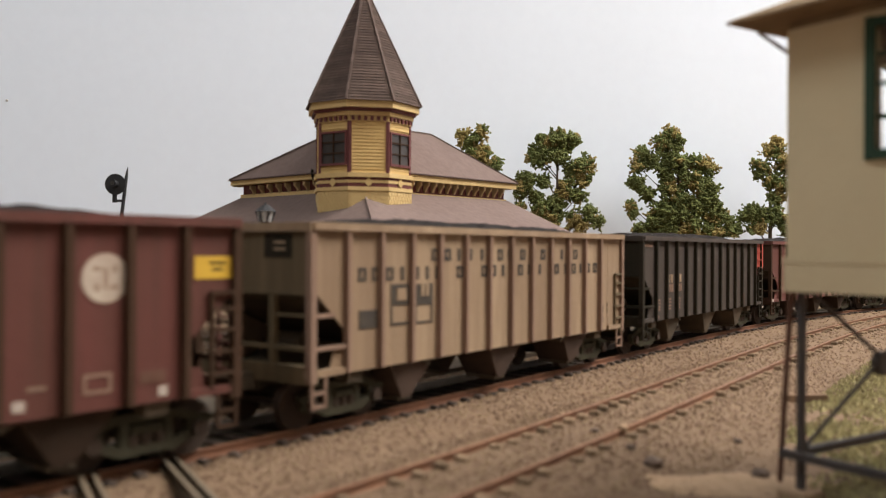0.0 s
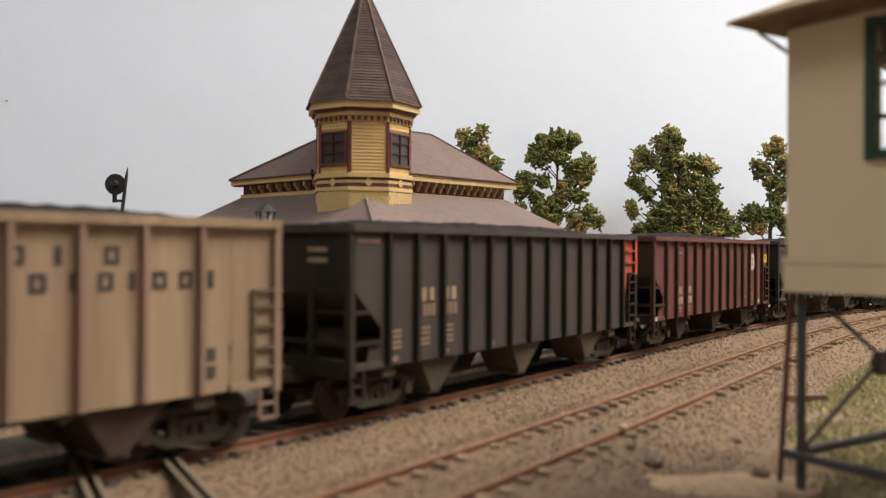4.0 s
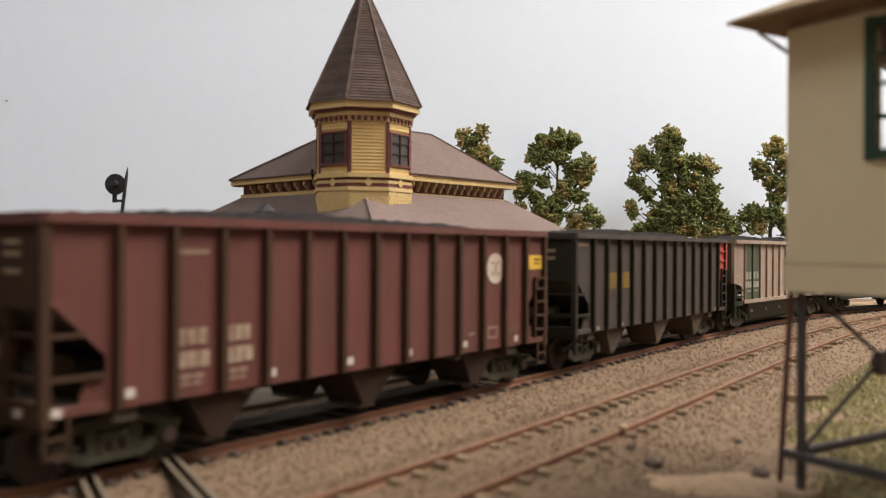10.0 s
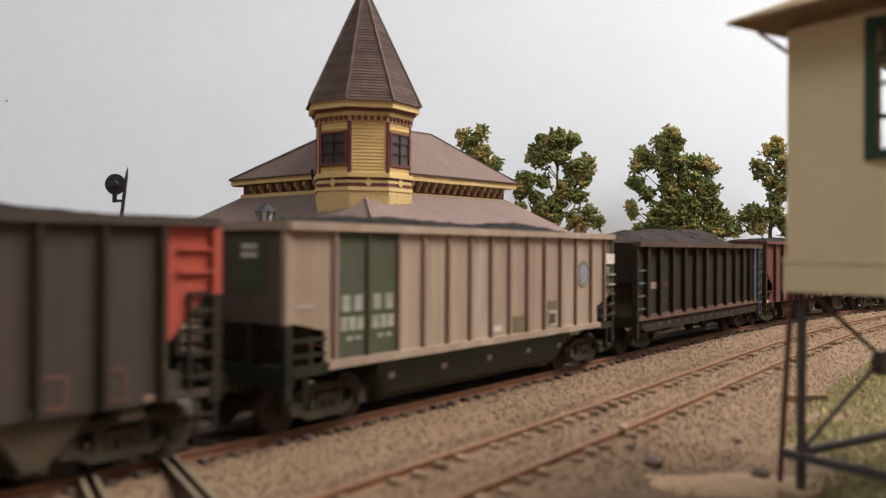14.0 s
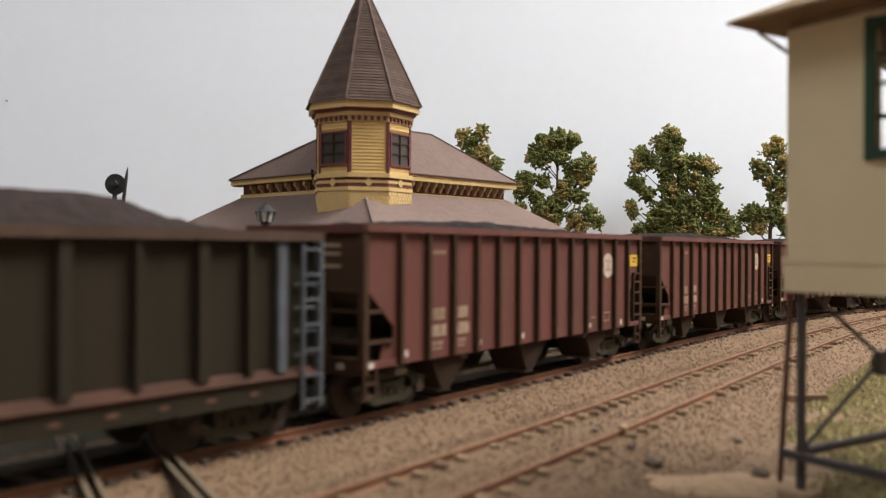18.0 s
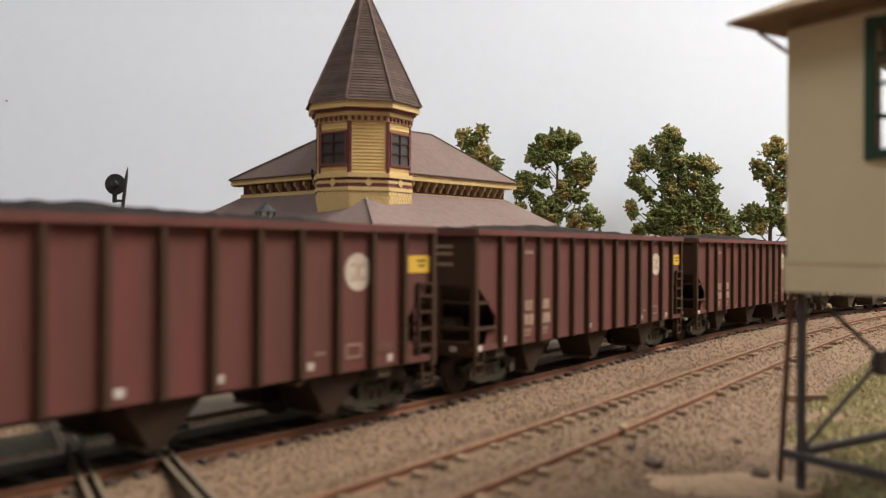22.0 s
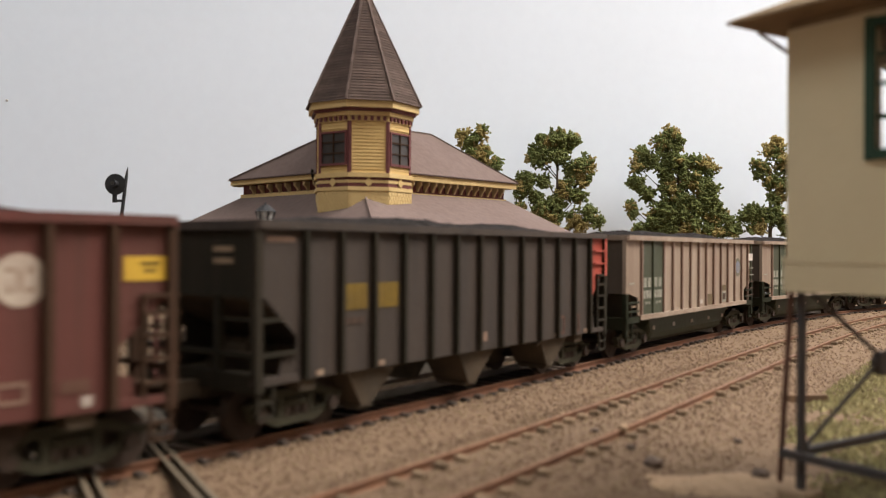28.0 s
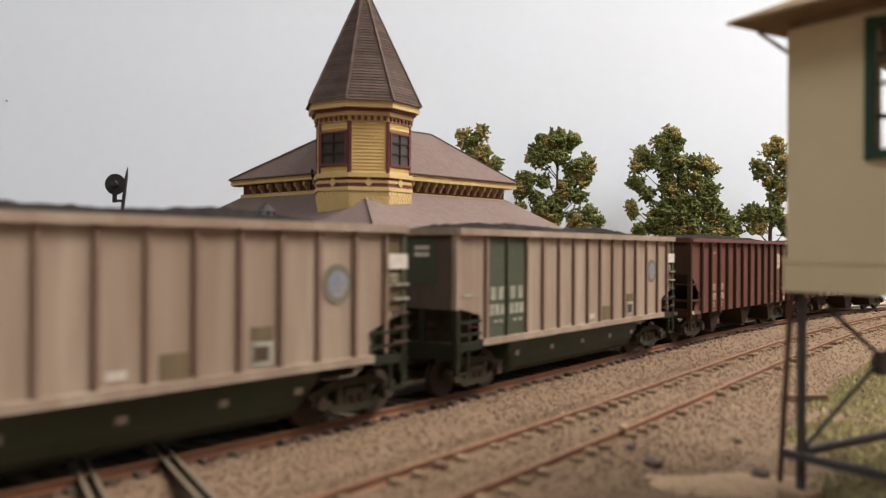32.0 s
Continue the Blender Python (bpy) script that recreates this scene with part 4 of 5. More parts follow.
# ---- the depot behind the main line ----
def depot():
    d = thing("depot", -2.74, 29.75, GROUND_Z, 47, "yellow and maroon wooden depot with a pointed octagonal corner tower", "depot")
    # axes: x to the right and back, y to the left and back; the front corner of the eaves at the origin
    EX, EY, IN = 8.5, 8.1, 0.5
    g = -GROUND_Z
    ze = 6.09 + g
    # Unseen wall; the dark of the gaps between cars is put into its colour.
    part("lower_wall", box(IN, EX - IN, IN, EY - IN, 0, 4.6), "maroon", d, "dark maroon lower wall, its colour assumed")
    part("upper_wall", box(IN - 0.05, EX - IN + 0.05, IN - 0.05, EY - IN + 0.05, 4.6, ze - 0.07), "clap", d)
    # lower skirt roof
    zt, zb = 5.35 + g, 3.95 + g
    bm = bmesh.new()
    a = [bm.verts.new(p) for p in ((0.30, 0.30, zt), (EX - 0.30, 0.30, zt), (EX - 0.30, EY - 0.30, zt), (0.30, EY - 0.30, zt))]
    b = [bm.verts.new(p) for p in ((-1.75, -2.5, zb), (EX + 0.6, -2.5, zb), (EX + 0.6, EY + 2.0, zb), (-1.75, EY + 2.0, zb))]
    c = [bm.verts.new((v.co.x, v.co.y, zb - 0.14)) for v in b]
    e = [bm.verts.new((v.co.x, v.co.y, zt - 0.16)) for v in a]
    for i in range(4):
        j = (i + 1) % 4
        bm.faces.new((a[i], a[j], b[j], b[i]))
        bm.faces.new((b[i], b[j], c[j], c[i]))
        bm.faces.new((c[i], c[j], e[j], e[i]))
    bmesh.ops.recalc_face_normals(bm, faces=bm.faces[:])
    part("lower_roof", bm, "roof", d, "brown grey skirt roof")
    part("hip_cap", bar((0.30, 0.30, zt + 0.02), (-1.75, -2.5, zb + 0.02), 0.06), "roof", d)
    # upper hip roof
    zr = 7.95 + g
    bm = bmesh.new()
    b = [bm.verts.new(p) for p in ((0, 0, ze), (EX, 0, ze), (EX, EY, ze), (0, EY, ze))]
    lo = [bm.verts.new((v.co.x, v.co.y, ze - 0.06)) for v in b]
    r0, r1 = bm.verts.new((1.28, 2.0, zr)), bm.verts.new((5.43, 2.02, zr))
    bm.faces.new((b[0], b[1], r1, r0))
    bm.faces.new((b[2], b[3], r0, r1))
    bm.faces.new((b[1], b[2], r1))
    bm.faces.new((b[3], b[0], r0))
    for i in range(4):
        bm.faces.new((b[i], b[(i + 1) % 4], lo[(i + 1) % 4], lo[i]))
    bm.faces.new(lo)
    bmesh.ops.recalc_face_normals(bm, faces=bm.faces[:])
    part("upper_roof", bm, "roof", d, "brown grey hip roof")
    # cornice: fascia, maroon frieze, brackets, lower moulding
    for nm, dz0, dz1, n, m in (("fascia", -0.27, -0.06, 0.03, "trim_yellow"), ("frieze", -0.70, -0.27, 0.40, "maroon"), ("moulding", -0.90, -0.70, 0.32, "trim_yellow")):
        lw = 0.86
        part(nm, box(n, EX - n, n, n + 0.08, ze + dz0, ze + dz1), m, d)
        part(nm, box(n, n + 0.08, n + 0.08, EY - n, ze + dz0 * lw, ze + dz1 * lw), m, d)
        part(nm, box(EX - n - 0.08, EX - n, n + 0.08, EY - n, ze + dz0, ze + dz1), m, d)
        part(nm, box(n + 0.08, EX - n - 0.08, EY - n - 0.08, EY - n, ze + dz0, ze + dz1), m, d)
    outl = [(0.14, -0.27), (0.40, -0.27), (0.40, -0.64), (0.32, -0.64), (0.27, -0.52), (0.21, -0.45), (0.14, -0.41)]
    proto = part("bracket", prism([(p, ze + q) for p, q in outl], -0.045, 0.045, axis="x"), "bracket", d, "pale tan cornice bracket")
    proto.location = (0.6 * K, 0, 0)
    for i in range(1, 19):
        shared("bracket", proto, pose(0.6 + 0.40 * i, 0, 0), d)
    for i in range(12):
        shared("bracket", proto, pose(0, 0.6 + 0.57 * i, 0, 0, 0, -90), d)
    part("downspout", rod((-0.02, 2.75, ze - 0.1), (0.30, 2.75, ze - 0.55), 0.05, seg=8, bm=rod((-0.02, 2.75, ze + 0.12), (-0.02, 2.75, ze - 0.12), 0.05, seg=8)), "post_dark", d)
    # dark strips along the eaves, caps on the hips and the ridge
    for a, b in (((-0.03, -0.03, ze - 0.03), (EX + 0.03, -0.03, ze - 0.03)), ((-0.03, 0.0, ze - 0.03), (-0.03, EY + 0.03, ze - 0.03)), ((EX + 0.03, 0.0, ze - 0.03), (EX + 0.03, EY + 0.03, ze - 0.03))):
        part("drip_edge", bar(a, b, 0.035), "shingle", d)
    for a, b in (((0, 0, ze), (1.28, 2.0, zr)), ((EX, 0, ze), (5.43, 2.02, zr)), ((0, EY, ze), (1.28, 2.0, zr)), ((EX, EY, ze), (5.43, 2.02, zr)), ((1.28, 2.0, zr), (5.43, 2.02, zr))):
        part("hip_cap", bar(a, b, 0.07), "shingle", d)
    # the octagonal corner tower
    cx, cy = 0.86, 0.98
    tz = 4.55 + g

    def octa(r, turn=0.0):
        return [(cx + r * math.cos(math.radians(225 + 22.5 + turn + 45 * k)), cy + r * math.sin(math.radians(225 + 22.5 + turn + 45 * k))) for k in range(8)]

    turn = 10
    part("tower_base", prism(octa(1.76, turn), tz - 0.6, 5.30 + g, axis="z"), "trim_yellow", d, "yellow shingled tower base")
    part("tower_body", prism(octa(1.70, turn), 5.30 + g, 8.31 + g, axis="z"), "clap", d, "yellow clapboard tower")
    bp = octa(1.77, turn)
    for k in (7, 0, 1, 2, 6):
        a, b = Vector((*bp[k], 0)), Vector((*bp[(k + 1) % 8], 0))
        mid, ex = (a + b) / 2, (b - a).normalized()
        n = Vector((ex.y, -ex.x, 0))
        if n.dot(mid - Vector((cx, cy, 0))) < 0:
            n = -n
        fm = Matrix(((ex.x, n.x, 0, mid.x), (ex.y, n.y, 0, mid.y), (0, 0, 1, 0), (0, 0, 0, 1)))
        w = (b - a).length
        for r in range(6):
            for c in range(8):
                x0 = -w / 2 + w * (c + 0.5 * (r % 2)) / 8
                x1 = min(w / 2, x0 + w / 8 - 0.02)
                z = tz + 0.05 + r * 0.135
                if x1 > x0:
                    part("wall_shingle", box(x0, x1, 0, 0.018 + 0.003 * ((r + c) % 2), z, z + 0.128, m=fm), "trim_yellow", d)
    for z0, z1, r, m in ((5.30, 5.43, 1.82, "trim_yellow"), (5.43, 5.56, 1.76, "maroon"), (5.56, 5.66, 1.78, "trim_yellow"), (5.66, 5.75, 1.76, "maroon"), (5.75, 5.90, 1.84, "trim_yellow"), (7.65, 7.84, 1.75, "trim_yellow"), (7.84, 7.98, 1.84, "trim_yellow"), (7.98, 8.09, 1.92, "maroon"), (8.09, 8.32, 2.04, "trim_yellow")):
        part("tower_band", prism(octa(r, turn), z0 + g, z1 + g, axis="z"), m, d)
    pts = octa(1.70, turn)
    for k in range(8):
        a, b = Vector((*pts[k], 0)), Vector((*pts[(k + 1) % 8], 0))
        mid, ex = (a + b) / 2, (b - a).normalized()
        n = Vector((ex.y, -ex.x, 0))
        if n.dot(mid - Vector((cx, cy, 0))) < 0:
            n = -n
        w = (b - a).length
        fm = Matrix((( ex.x, n.x, 0, mid.x), (ex.y, n.y, 0, mid.y), (0, 0, 1, 0), (0, 0, 0, 1)))
        # corner boards
        bm = box(-w / 2 - 0.01, -w / 2 + 0.07, -0.02, 0.05, 5.90 + g, 7.65 + g, m=fm)
        part("corner_board", bm, "maroon", d)
        part("corner_board", box(w / 2 - 0.06, w / 2 + 0.005, -0.02, 0.045, 5.90 + g, 7.65 + g, m=fm), "maroon", d)
        # dentils
        for i in range(6):
            x = -w / 2 + w * (i + 0.5) / 6
            part("dentil", box(x - 0.05, x + 0.05, 0.04, 0.11, 7.68 + g, 7.82 + g, m=fm), "maroon", d)
        # diamond on the band
        bm = bmesh.new()
        dm = [(-0.16, 5.59 + g), (0, 5.43 + g), (0.16, 5.59 + g), (0, 5.75 + g)]
        prism(dm, 0.06, 0.10, bm)
        bmesh.ops.transform(bm, matrix=fm, verts=bm.verts)
        part("diamond", bm, "trim_yellow", d)
        if k % 2 == 0:
            win = part("tower_window", box(-0.56, 0.56, 0.01, 0.03, 6.20 + g, 7.30 + g, m=fm), "maroon", d, "dark maroon framed window")
            for x0, x1, z0, z1 in ((-0.58, -0.51, 6.16, 7.33), (0.51, 0.58, 6.16, 7.33), (-0.51, 0.51, 7.26, 7.33), (-0.51, 0.51, 6.16, 6.24), (-0.51, 0.51, 6.93, 6.98), (-0.018, 0.018, 6.24, 7.26), (-0.51, 0.51, 6.56, 6.60)):
                part("window_frame", box(x0, x1, 0.02, 0.085, z0 + g, z1 + g, m=fm), "maroon" if abs(x1 - x0) + z1 - z0 > 1.06 and abs(x0) > 0.4 and (x0 * x1 > 0 or z0 > 7.2 or z1 < 6.3) else "post_red", win)
            part("pane", box(-0.51, 0.51, 0.032, 0.04, 6.24 + g, 7.26 + g, m=fm), "dark_glass", win, "dark glass")
        # clapboards
        for i in range(15):
            z = 5.91 + g + i * 0.115
            if k % 2 == 0 and 6.08 + g < z < 7.32 + g:
                continue
            lap = bmesh.new()
            prism([(0.0, z), (0.028, z), (0.008, z + 0.115), (0.0, z + 0.115)], -w / 2 + 0.07, w / 2 - 0.06, lap, axis="x")
            bmesh.ops.transform(lap, matrix=fm, verts=lap.verts)
            part("clapboard", lap, "clap", d)
    # spire, course by course
    z0, z1, r0 = 8.32 + g, 12.75 + g, 2.09
    ncourse = 42
    for i in range(ncourse):
        ra, rb = r0 * (1 - i / ncourse), r0 * (1 - (i + 1) / ncourse)
        za, zb2 = z0 + (z1 - z0) * i / ncourse, z0 + (z1 - z0) * (i + 1) / ncourse
        bm = bmesh.new()
        lo = [bm.verts.new((*p, za)) for p in octa(ra + 0.037, turn)]
        hi = [bm.verts.new((*p, zb2)) for p in octa(max(rb, 0.01), turn)]
        for k in range(8):
            bm.faces.new((lo[k], lo[(k + 1) % 8], hi[(k + 1) % 8], hi[k]))
        bm.faces.new(lo[::-1])
        part("shingle_course", bm, "shingle", d)
    for p in octa(r0 + 0.03, turn):
        part("hip_cap", bar((*p, z0), (cx, cy, z1), 0.08), "hip", d)
    return d


depot()


# ---- the signal tower beside the track ----
def signal_tower():
    wx, wy = 0.55, -0.835
    t = thing("signal_tower", 5.13, 13.0, GROUND_Z, math.degrees(math.atan2(wy, wx)), "beige wooden signal tower on iron legs with green windows", "signal tower")
    # x runs along the face towards the viewer, y to the right and back
    g = -GROUND_Z
    LX, LY = 3.6, 4.6
    zf, zt = 2.73 + g, 6.6 + g
    wt = 0.14
    part("floor_slab", box(0.0, LX, 0.0, LY, zf + 0.05, zf + 0.25), "wood", t)
    win_x0, win_x1, wz0, wz1 = 1.37, 2.55, 4.70 + g, 6.38 + g
    for nm, x0, x1, z0, z1 in (("wall_board", 0, win_x0, zf, zt), ("wall_board", win_x1, LX, zf, zt), ("wall_board", win_x0, win_x1, zf, wz0), ("wall_board", win_x0, win_x1, wz1, zt)):
        part(nm, box(x0, x1, 0, wt, z0, z1), "tower_wall", t)
    part("wall_board", box(LX - wt, LX, wt, LY - wt, zf, zt), "tower_wall", t)
    for x0, x1, z0, z1 in ((0.0, win_x0, zf, zt), (win_x1, LX, zf, zt), (win_x0, win_x1, zf, wz0), (win_x0, win_x1, wz1, zt)):
        part("wall_board", box(x0, x1, LY - wt, LY, z0, z1), "tower_wall", t)
    for y0, y1, z0, z1 in ((wt, 1.3, zf, zt), (3.7, LY - wt, zf, zt), (1.3, 3.7, zf, wz0), (1.3, 3.7, wz1, zt)):
        part("wall_board", box(0, wt, y0, y1, z0, z1), "tower_wall", t)
    part("skirt_moulding", box(-0.03, LX, -0.05, 0.0, zf + 0.40, zf + 0.50), "tower_wall", t)
    part("skirt_board", box(-0.03, LX, -0.035, -0.001, zf - 0.02, zf + 0.40), "tower_wall", t)
    # window
    w = part("window", box(win_x0 - 0.14, win_x0, -0.05, wt, wz0 - 0.14, wz1 + 0.14), "tower_green", t, "dark green framed sash window")
    part("window_frame", box(win_x1, win_x1 + 0.12, -0.05, wt, wz0 - 0.12, wz1 + 0.12), "tower_green", w)
    part("window_frame", box(win_x0, win_x1, -0.05, wt, wz1, wz1 + 0.12), "tower_green", w)
    part("window_sill", box(win_x0, win_x1, -0.08, wt, wz0 - 0.14, wz0), "tower_green", w)
    for z in (wz0 + 0.45, wz0 + 0.9, wz0 + 1.3):
        part("sash_bar", box(win_x0, win_x1, 0.03, 0.07, z - 0.03, z + 0.03), "tower_green", w)
    part("sash_bar", box(win_x0 + 0.57, win_x0 + 0.63, 0.03, 0.07, wz0, wz1), "tower_green", w)
    part("pane", box(win_x0, win_x1, 0.045, 0.053, wz0, wz1), "glass", w).visible_shadow = False
    part("far_sash", box(0.05, 0.09, 3.16, 3.24, wz0, wz1), "tower_green", t)
    part("far_sash", box(0.05, 0.09, 1.3, 3.7, wz0 + 0.8, wz0 + 0.88), "tower_green", t)
    part("conduit", rod((-0.48, 0.54, 0), (0.0, 0.12, zf), 0.045, seg=8), "rust", t, "thin brown leaning pole")
    # hip roof with a deep overhang
    o, ze, zr = 0.62, 6.77 + g, 8.1 + g
    bm = bmesh.new()
    b = [bm.verts.new(p) for p in ((-o, -o, ze), (LX + o, -o, ze), (LX + o, LY + o, ze), (-o, LY + o, ze))]
    lo = [bm.verts.new((v.co.x, v.co.y, ze - 0.045)) for v in b]
    r0 = bm.verts.new((LX / 2, LY / 2, zr))
    for i in range(4):
        bm.faces.new((b[i], b[(i + 1) % 4], r0))
        bm.faces.new((b[i], b[(i + 1) % 4], lo[(i + 1) % 4], lo[i]))
    bm.faces.new(lo)
    bmesh.ops.recalc_face_normals(bm, faces=bm.faces[:])
    part("roof", bm, "tower_roof", t, "brown hip roof with deep eaves")
    part("wall_plate", box(0.02, LX - 0.02, 0.02, LY - 0.02, zt, ze - 0.05), "tower_roof", t)
    for y in (0.06, 1.5, 3.0, LY - 0.06):
        part("eave_bracket", bar((-0.01, y, zt - 0.33), (-0.56, y, ze - 0.07), 0.045), "wood", t)
    # legs, beams and bracing
    for x, y in ((0.12, 0.2), (LX - 0.2, 0.2), (0.12, LY - 0.2), (LX - 0.2, LY - 0.2)):
        part("leg", box(x - 0.05, x + 0.05, y - 0.05, y + 0.05, -0.2, zf + 0.05), "iron", t)
        part("footing", soft_box(x - 0.25, x + 0.25, y - 0.25, y + 0.25, -0.3, 0.06, 0.04), "dirt", t)
    zb = 0.28 + g
    part("tie_beam", box(-0.1, LX, -0.02, 0.10, zb - 0.06, zb + 0.06), "iron", t)
    part("tie_beam", box(-0.02, 0.1, 0.26, LY, zb - 0.06, zb + 0.06), "iron", t)
    part("brace", bar((0.12, 0.3, zb + 0.1), (0.12, LY - 0.25, zf), 0.05), "iron", t)
    part("brace", bar((0.17, 0.3, zf), (0.17, LY - 0.25, zb + 0.1), 0.05), "iron", t)
    part("brace_plate", rod((0.08, LY / 2, (zb + zf) / 2), (0.22, LY / 2, (zb + zf) / 2), 0.2, seg=14), "iron", t)
    return t


signal_tower()


# ---- the searchlight signal ----
def searchlight():
    s = thing("searchlight_signal", -13.85, 36.0, GROUND_Z, 0, "black searchlight signal on a thin leaning mast", "signal")
    part("mast", rod((0, 0, 0), (0.74, 0, 6.55), 0.09, 0.07), "signal", s)
    part("finial", rod((0.74, 0, 6.55), (0.80, 0, 6.96), 0.07, 0.01), "signal", s)
    part("target_disc", rod((0.36, -0.15, 6.23), (0.36, -0.20, 6.23), 0.43, seg=36), "signal", s)
    part("hood", rod((0.36, -0.20, 6.25), (0.36, -0.55, 6.25), 0.15, seg=16), "signal", s)
    part("lens", rod((0.36, -0.55, 6.25), (0.36, -0.56, 6.25), 0.08, seg=16), "dark_glass", s)
    part("bracket", bar((0.28, -0.1, 5.56), (0.66, 0, 5.56), 0.10), "signal", s)
    part("lamp_case", bar((0.30, -0.1, 5.48), (0.30, -0.1, 5.95), 0.14), "signal", s)
    return s


searchlight()


def platform_lamp():
    s = thing("platform_lamp", -4.55, 22.3, GROUND_Z, 0, "dark iron platform lantern on a post", "lamp")
    g = -GROUND_Z
    part("post", rod((0, 0, 0), (0, 0, 3.95 + g), 0.06), "signal", s)
    part("lantern_base", rod((0, 0, 3.92 + g), (0, 0, 4.0 + g), 0.12, 0.12, seg=8), "signal", s)
    part("glass", rod((0, 0, 4.0 + g), (0, 0, 4.26 + g), 0.15, 0.23, seg=6), "lamp_glass", s)
    bm = bmesh.new()
    for k in range(6):
        a = k * math.pi / 3
        bar((0.155 * math.cos(a), 0.155 * math.sin(a), 4.0 + g), (0.24 * math.cos(a), 0.24 * math.sin(a), 4.26 + g), 0.035, bm=bm)
    part("frame", bm, "signal", s)
    part("cap", rod((0, 0, 4.26 + g), (0, 0, 4.42 + g), 0.28, 0.1, seg=8), "signal", s)
    part("finial", rod((0, 0, 4.40 + g), (0, 0, 4.48 + g), 0.05, 0.02, seg=8), "signal", s)
    return s


platform_lamp()


# ---- trees ----
def tree(x, y, h, lobes, seed, label):
    """A wire-armature model tree: trunk, limbs and ragged clumps of ground foam. lobes: (side, up, radius, gold)."""
    rng = random.Random(seed)
    t = thing("tree", x, y, GROUND_Z, 0, label, "tree", "trees along the backdrop")
    part("trunk", rod((0, 0, 0), (0.1, 0, h * 0.8), 0.22, 0.06, seg=9), "bark", t)
    for sx, up, r, gold in lobes:
        part("limb", rod((0.05, 0, max(0.3, up - abs(sx) * 0.8 - 0.5)), (sx, rng.uniform(-0.3, 0.3), up), 0.05, 0.02, seg=6), "bark", t)
    heaps = {0: ([], []), 1: ([], [])}
    for sx, up, r, gold in lobes:
        for i in range(int(52 * r * r) + 11):
            q = Vector((rng.gauss(0, 1), rng.gauss(0, 1), rng.gauss(0, 1))).normalized()
            rr = r * rng.uniform(0.2, 1.25)
            at = Vector((sx, 0, up)) + Vector((q.x, q.y * 0.8, q.z)) * rr
            cr = rng.uniform(0.12, 0.36)
            vs, fs = heaps[1 if noise.noise(at * 1.0 + Vector((seed, 0, 0))) + rng.uniform(-0.04, 0.04) > 0.9 * (0.62 - gold) else 0]
            # ragged strands of foam that wander out from the clump's middle
            crumbs = []
            for strand in range(7):
                way = Vector((rng.gauss(0, 1), rng.gauss(0, 1), rng.gauss(0.25, 1))).normalized()
                p = at + way * cr * 0.25
                for k in range(int(3 + 26 * cr)):
                    p = p + way * 0.024 + Vector((rng.gauss(0, 1), rng.gauss(0, 1), rng.gauss(0, 1))) * 0.036
                    crumbs.append(p)
            for p in crumbs:
                e = rng.uniform(0.035, 0.085)
                k0 = len(vs)
                for c in ((1, 0, 0), (-1, 0, 0), (0, 1, 0), (0, -1, 0), (0, 0, 1), (0, 0, -1)):
                    vs.append(tuple((p[a] + c[a] * e * rng.uniform(0.6, 1.6)) * K for a in range(3)))
                for a, b, c in ((0, 2, 4), (2, 1, 4), (1, 3, 4), (3, 0, 4), (2, 0, 5), (1, 2, 5), (3, 1, 5), (0, 3, 5)):
                    fs.append((k0 + a, k0 + b, k0 + c))
    for want, nm in ((0, "crown"), (1, "golden_crown")):
        vs, fs = heaps[want]
        me = bpy.data.meshes.new(nm)
        me.from_pydata(vs, [], fs)
        me.materials.append(M["leaf_gold" if want else "leaf"])
        new(nm, me).parent = t
    return t


def bearing_tree(lobes, seed, label, y=65.0):
    """Lobes by bearing, height and radius as the eye sees them, in parts of 1541 of the distance."""
    u = y / 1541
    cx = sum(l[0] for l in lobes) / len(lobes)
    ls = [((bx - cx) * u, EYE - GROUND_Z + (443 - bz) * u, r * u * 1.04, gd) for bx, bz, r, gd in lobes]
    return tree((cx - 784) * u, y, max(l[1] + l[2] for l in ls), ls, seed, label)


bearing_tree([(820, 246, 13, 0.7), (849, 236, 11, 0.6), (835, 256, 16, 0.6), (856, 272, 13, 0.6), (874, 293, 12, 0.6), (842, 282, 18, 0.5), (845, 310, 22, 0.3)], 11, "golden green foam foliage tree behind the depot")
bearing_tree([(985, 246, 16, 0.4), (964, 250, 15, 0.5), (1012, 249, 13, 0.3), (943, 272, 12, 0.4), (958, 280, 17, 0.2), (988, 272, 19, 0.2), (1030, 292, 16, 0.7), (1015, 300, 16, 0.4), (1028, 318, 14, 0.5), (930, 318, 14, 0.2), (925, 338, 13, 0.2), (946, 350, 10, 0.1), (1000, 338, 18, 0.3), (1024, 345, 13, 0.3), (962, 318, 10, 0.1), (960, 374, 15, 0.2), (985, 362, 16, 0.2), (978, 386, 15, 0.8), (1020, 390, 18, 0.8), (1055, 389, 12, 0.4), (952, 388, 13, 0.7), (920, 366, 5, 0.1), (1040, 375, 10, 0.3)], 12, "dense green foam foliage tree with gaps of sky")
